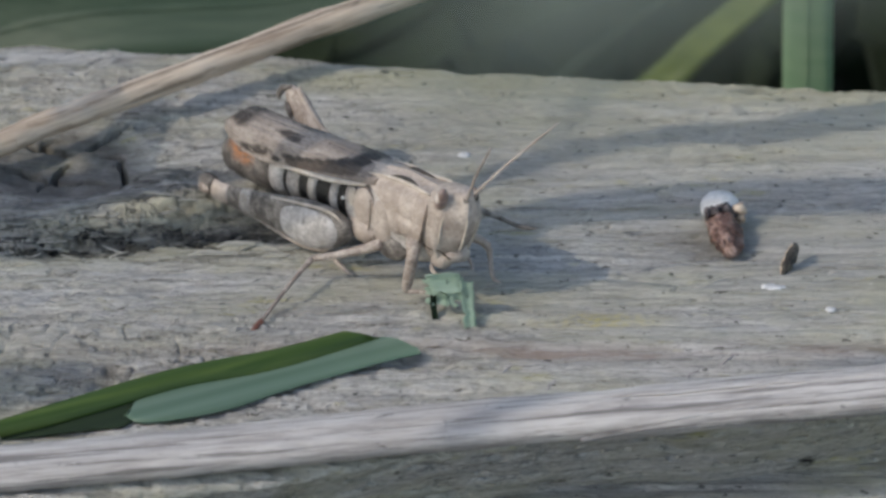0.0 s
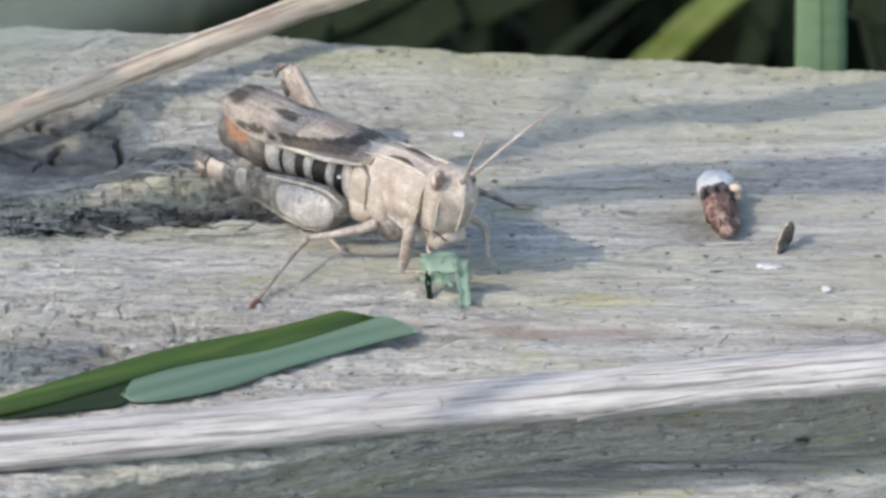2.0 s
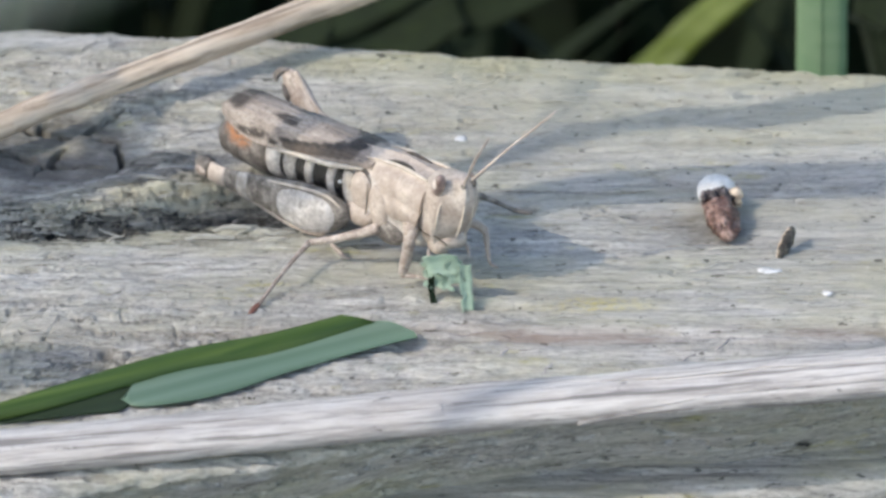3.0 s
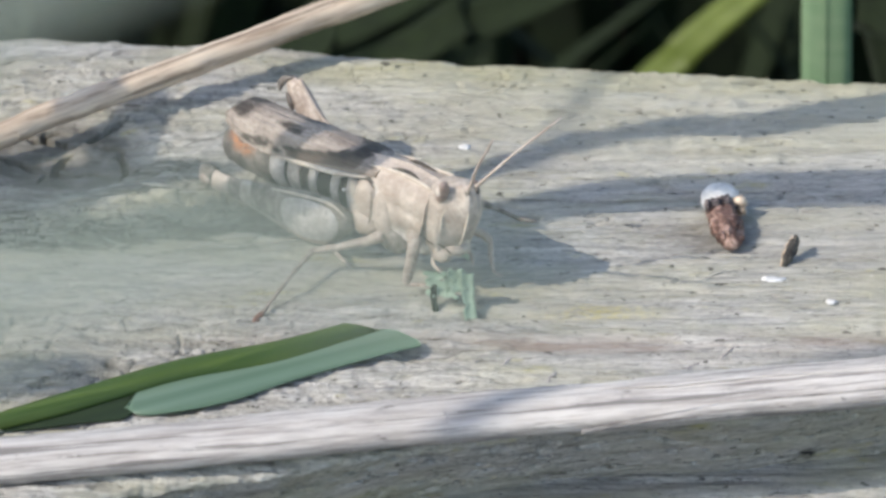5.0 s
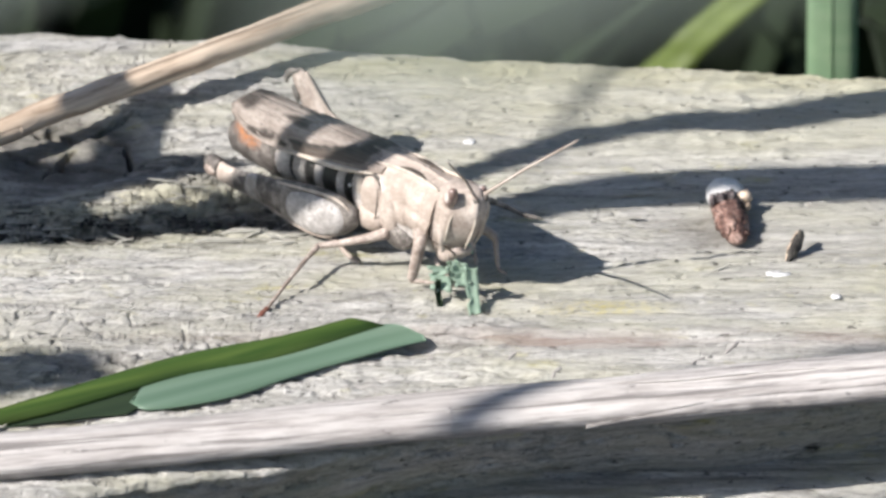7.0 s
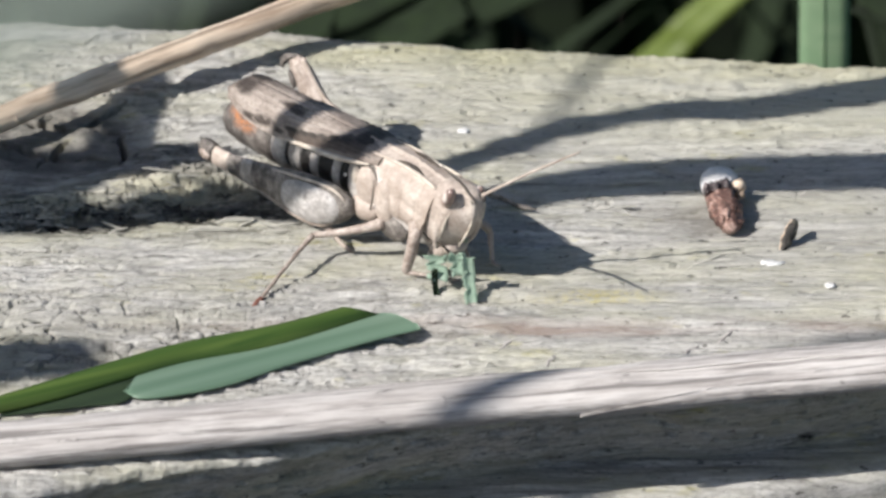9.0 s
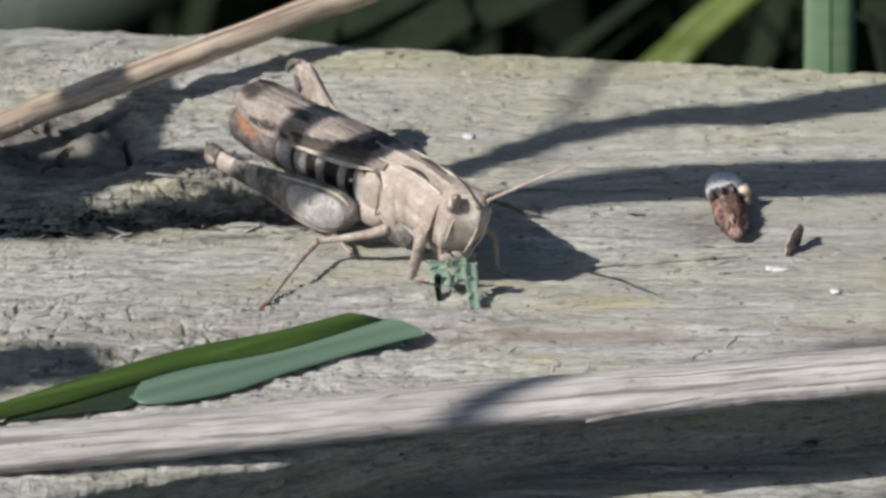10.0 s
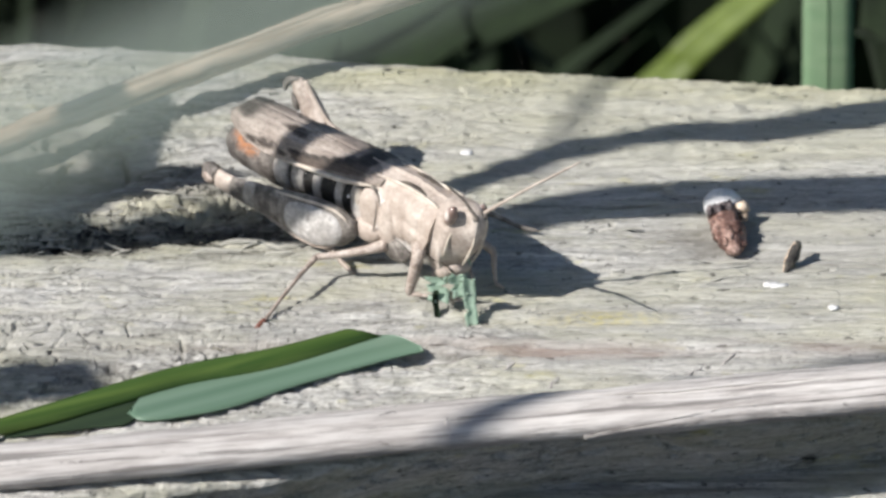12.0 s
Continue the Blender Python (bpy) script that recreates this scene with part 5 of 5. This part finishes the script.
def leaf_scrap(name, w, h, seed, mat, at, label, bitten):
    """A bitten scrap of leaf standing in its own x-z plane, its foot at z 0."""
    rng = random.Random(seed)
    n = 23
    front = []
    bites = [(rng.uniform(0.1, 0.95), rng.choice((-1, 1)), rng.uniform(0.03, 0.09), rng.uniform(0.12, 0.3)) for k in range(bitten)]
    for i in range(n):
        u = i / (n - 1)
        left = -w / 2 + w * 0.04 * rng.uniform(-1, 1) + 0.2 * w * (1 - u) ** 2
        right = w / 2 + w * 0.04 * rng.uniform(-1, 1) - 0.1 * w * u
        for at_u, side, wide, deep in bites:
            nick = w * deep * math.exp(-((u - at_u) / wide) ** 2)
            left, right = (left + nick, right) if side < 0 else (left, right - nick)
        curl = 0.25 * math.sin(u * 2.6)
        for k in range(5):
            v = k / 4
            front.append((left + (right - left) * v, curl + 0.18 * math.sin(v * 3.1), h * u + 0.16 * rng.uniform(-1, 1) * (i in (0, n - 1))))
    verts = front + [(x, y + 0.13, z) for x, y, z in front]
    faces, off = [], len(front)
    for i in range(n - 1):
        for k in range(4):
            a = i * 5 + k
            faces += [(a, a + 1, a + 6, a + 5), (off + a, off + a + 5, off + a + 6, off + a + 1)]
    rim = [k for k in range(5)] + [i * 5 + 4 for i in range(1, n)] + [(n - 1) * 5 + k for k in range(3, -1, -1)] + [i * 5 for i in range(n - 2, 0, -1)]
    for a, b in zip(rim, rim[1:] + rim[:1]):
        faces.append((a, off + a, off + b, b))
    ob = mesh_object(name, verts, faces, mat)
    ob.matrix_basis = at
    return tagged(ob, label, "leaf scrap", "leaf scraps")


def scrap(w, h, seed, x, y, z, turn, lean, bitten=5, mat=None, label="pale green bitten leaf scrap held to the mouth"):
    return leaf_scrap("leaf_scrap", w, h, seed, mat or LEAF_BIT, place(x, y, z, turn, lean), label, bitten)


# most pieces stay; the upper ones are chewed away into the mouth
SCRAPS = [(scrap(0.85, 2.9, 3, 1.9, -7.0, 0.0, 8, -12, 1), ()),
          (scrap(1.5, 1.5, 5, -0.15, -5.9, 1.0, -6, -10), ()),
          (scrap(1.15, 1.2, 14, 1.2, -6.5, 1.75, 10, -14), ()),
          # dark piece: the shade under the mouth is in its colour
          (scrap(0.4, 1.7, 7, -0.05, -6.2, 0.0, 20, -6, 2, GREEN_SHADOW, "scrap of leaf under the mouth, darkened for its shade"), ()),
          (scrap(2.3, 1.2, 9, 0.5, -6.6, 2.15, 4, -12, 0), (2.6, 5.2)),
          (scrap(1.0, 1.3, 11, 0.75, -6.3, 1.1, -8, -12), (6.2, 8.6))]


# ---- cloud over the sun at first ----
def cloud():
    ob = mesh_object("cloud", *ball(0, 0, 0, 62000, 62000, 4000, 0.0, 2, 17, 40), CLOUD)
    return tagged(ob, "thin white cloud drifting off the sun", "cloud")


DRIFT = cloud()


# ---- blades swaying close before the lens ----
def near(u, v, q):
    """A place at the share q of the way from the eye to the spot (u, v) of the plane in focus."""
    return EYE + (Vector((u, 0, 0)) + RISE * v - EYE) * q


def swaying(half, mat, seed, tip=80):
    ob = thing("swaying_blade", "grey-green grass blade swaying close before the lens, far out of focus", "grass blade", "swaying blades")
    points = [(-90, -26, 0, half * 1.2, 0), (-40, -5, 0, half * 1.1, 0), (0, 0, 0, half, 0), (tip / 2, -tip * 0.05, 0, half * 0.75, 0), (tip, -tip * 0.2, 0, 0.1, 0)]
    part("leaf_blade", ribbon(points, n=30, fold=0.12, seed=seed), mat, ob)
    part("midrib", tube([(x, y, z - 0.1, 0.2) for x, y, z, w, lean in points], 24, 6), mat, ob, "raised midrib")
    part("stalk", tube([(-88, -25, 0, 1.2), (-110, -90, -35, 1.6), (-118, -190, -100, 1.8), (-120, -330, -180, 2.0)], 16, 8), mat, ob)
    return ob


def facing(u, v, q, angle):
    """Pose at near(u, v, q), lengthwise at that angle across the view, its flat side to the eye."""
    turn = Matrix((Vector((1, 0, 0)), RISE, -EYE.normalized() * -1)).transposed().to_4x4()
    return Matrix.Translation(near(u, v, q) * K) @ turn @ pose(0, 0, 0, 0, 0, angle)


CORNER_BLADE = swaying(0.8, GREEN_HAZE, 1)
PASSING_BLADE = swaying(1.0, GREEN_HAZE, 2, 11)
HIGH_BLADE = swaying(1.05, GREEN_HAZE, 3, 2.5)


def drift_at(t):
    """Sway of the camera at t, by straight lines between its rows."""
    ts = [r[0] for r in SWAY]
    return np.interp(t, ts, [r[1] for r in SWAY]), np.interp(t, ts, [r[2] for r in SWAY])


def on_view(t, x, y, q, angle):
    dx, dy = drift_at(t)
    return t, facing((x - 784 - dx) / SCALE, (441 + dy - y) / SCALE, q, angle)


def motions():
    # the insect lowers its fore end while it feeds, and chews
    lift = [(0, 4.0), (1, 3.8), (2.5, 3.5), (4, 3.7), (5, 3.6), (6, 4.0), (6.5, 3.0), (7, 2.2), (7.2, 1.7), (8, 0.9), (9, 0.3), (9.5, 0), (10.5, 0.5), (11, 0.3), (12, 0.8)]
    pivot = place(-4, 0, 0)
    walk(HOPPER, [(t, HOPPER_AT @ pivot @ pose(0, 0, 0, 0, -a, 0) @ pivot.inverted()) for t, a in lift])
    # saddle and head tilt up a little more than the rest
    hinge = place(-2.7, 0, 5.0)
    def raised(t):
        return hinge @ pose(0, 0, 0, 0, -1.5 * float(np.interp(t, [r[0] for r in lift], [r[1] for r in lift])), 0) @ hinge.inverted()
    walk(SADDLE, [(t, raised(t)) for t, a in lift])
    neck = place(2.8, 0, 4.4)
    nod = [(k * 0.25, 1.6 * math.sin(k * 2.1) + 0.8 * math.sin(k * 0.9)) for k in range(49)]
    walk(HEAD, [(t, raised(t) @ neck @ pose(0, 0, 0, 0.3 * a, a, -8) @ neck.inverted()) for t, a in nod])

    # feelers: the near one swings back after the sixth second, the far one sinks a little
    for ob, rows in zip(FEELERS, ([(0, 32, 4), (3, 30, 6), (5.8, 32, 4), (6.3, 8, 2), (6.8, 4, 2), (9, 0, 0), (10.5, 3, -2), (12, 0, 1)], [(0, 0, -12), (1, 3, -9), (3, 0, -11), (5.5, 4, -7), (7, 0, -3), (9, 0, 0), (10.5, -2, 2), (12, 2, -2)])):
        home = ob.matrix_basis.copy()
        walk(ob, [(t, home @ pose(0, 0, 0, 0, b, a)) for t, a, b in rows])

    # leaf pieces, eaten one after the other
    mouth = Vector((2.9 * 0.682 - 1.13, -1.37 - 2.9 * 0.731, 2.4)) * K
    for ob, when in SCRAPS:
        m = ob.matrix_basis.copy()
        if when:
            gone = Matrix.Translation(mouth) @ pose(0, 0, 0, 40, 0, -30)
            walk(ob, [(0, m), (when[0], m), (when[1], gone), (12, gone)])
        else:
            walk(ob, [(t, Matrix.Translation((0.12 * K * math.sin(t * 5), 0, 0.05 * K * abs(math.sin(t * 7)))) @ m) for t in np.arange(0, 12.01, 0.5)])

    # upright blade behind, pushed by the wind in the first second
    walk(UPRIGHT, [(0, place(-1.1, 0, 0)), (0.5, place(-1.0, 0, 0)), (1.0, place(0.9, 0, 0)), (1.5, place(0.0, 0, 0)), (2.5, place(0, 0, 0)), (7, place(0.1, 0, 0)), (9, place(0, 0, 0)), (12, place(0, 0, 0))])

    walk(BACK_LEAF, [(0, place(0, 0, 0)), (0.55, place(-1, 0, 1)), (0.95, place(-22, 10, -14)), (2.5, place(-30, 15, -20)), (6, place(-24, 12, -16)), (12, place(-30, 15, -20))])

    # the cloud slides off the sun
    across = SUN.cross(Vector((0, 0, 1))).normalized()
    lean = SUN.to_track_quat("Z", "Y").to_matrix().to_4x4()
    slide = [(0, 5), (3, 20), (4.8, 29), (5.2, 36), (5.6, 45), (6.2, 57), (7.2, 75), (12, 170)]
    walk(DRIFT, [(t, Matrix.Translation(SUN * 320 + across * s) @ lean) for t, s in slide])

    corner = [(0, 80, -300), (1.0, 60, -320), (1.5, 60, -120), (2.0, 110, -20), (2.5, 60, -230), (3.0, 80, -120), (4.0, 100, -150), (4.8, 150, 80),
              (5.0, 100, -60), (5.2, 180, 30), (5.5, 130, 110), (5.8, 110, 20), (6.0, 110, 10), (6.2, 110, 120), (6.4, 130, 70), (6.5, 120, 60), (6.8, 90, 110), (7.0, 40, -130), (8.0, 60, -60), (9.0, 90, 0), (9.5, 100, 0),
              (10.0, 90, -90), (10.5, 110, 0), (11.0, 300, 135), (11.3, 120, 30), (11.5, 100, 5), (12.0, 260, 130)]
    walk(CORNER_BLADE, [on_view(t, x, y, 0.36, 26) for t, x, y in corner])
    passing = [(0, 300, -620), (0.6, 300, -600), (0.8, 300, 130), (1.0, 250, -500), (1.3, 230, -400), (1.5, 230, 220), (1.7, 250, -500),
               (3.0, 300, -600), (4.0, 300, -600), (4.7, 300, -400), (4.9, 60, 330), (5.0, 60, 500), (5.15, 150, 1350), (5.35, 100, 1050), (5.5, 0, 740), (5.6, 100, 1350),
               (5.65, 150, 1350), (5.8, 380, 200), (5.95, 400, -600), (8.0, 400, -620), (10.4, 300, -560), (10.6, 330, 120), (10.75, 250, 330), (10.9, 100, 480), (11.0, 380, -120), (11.2, 400, -600), (12.0, 400, -620)]
    walk(PASSING_BLADE, [on_view(t, x, y, 0.33, 10) for t, x, y in passing])
    high = [(0, 1150, -120), (0.25, 1250, -900), (3.0, 1300, -900), (6.3, 1200, -900), (6.45, 1100, -120), (6.5, 1050, -60), (6.6, 620, 190), (6.7, 650, 250), (6.8, 800, 260), (6.9, 1000, 60), (7.0, 900, -110), (7.15, 1250, -900),
            (9.0, 1300, -900), (11.2, 1200, -900), (11.4, 980, 60), (11.5, 1120, -110), (11.65, 1250, -900), (12.0, 1300, -900)]
    walk(HIGH_BLADE, [on_view(t, x, y, 0.25, 194) for t, x, y in high])


motions()
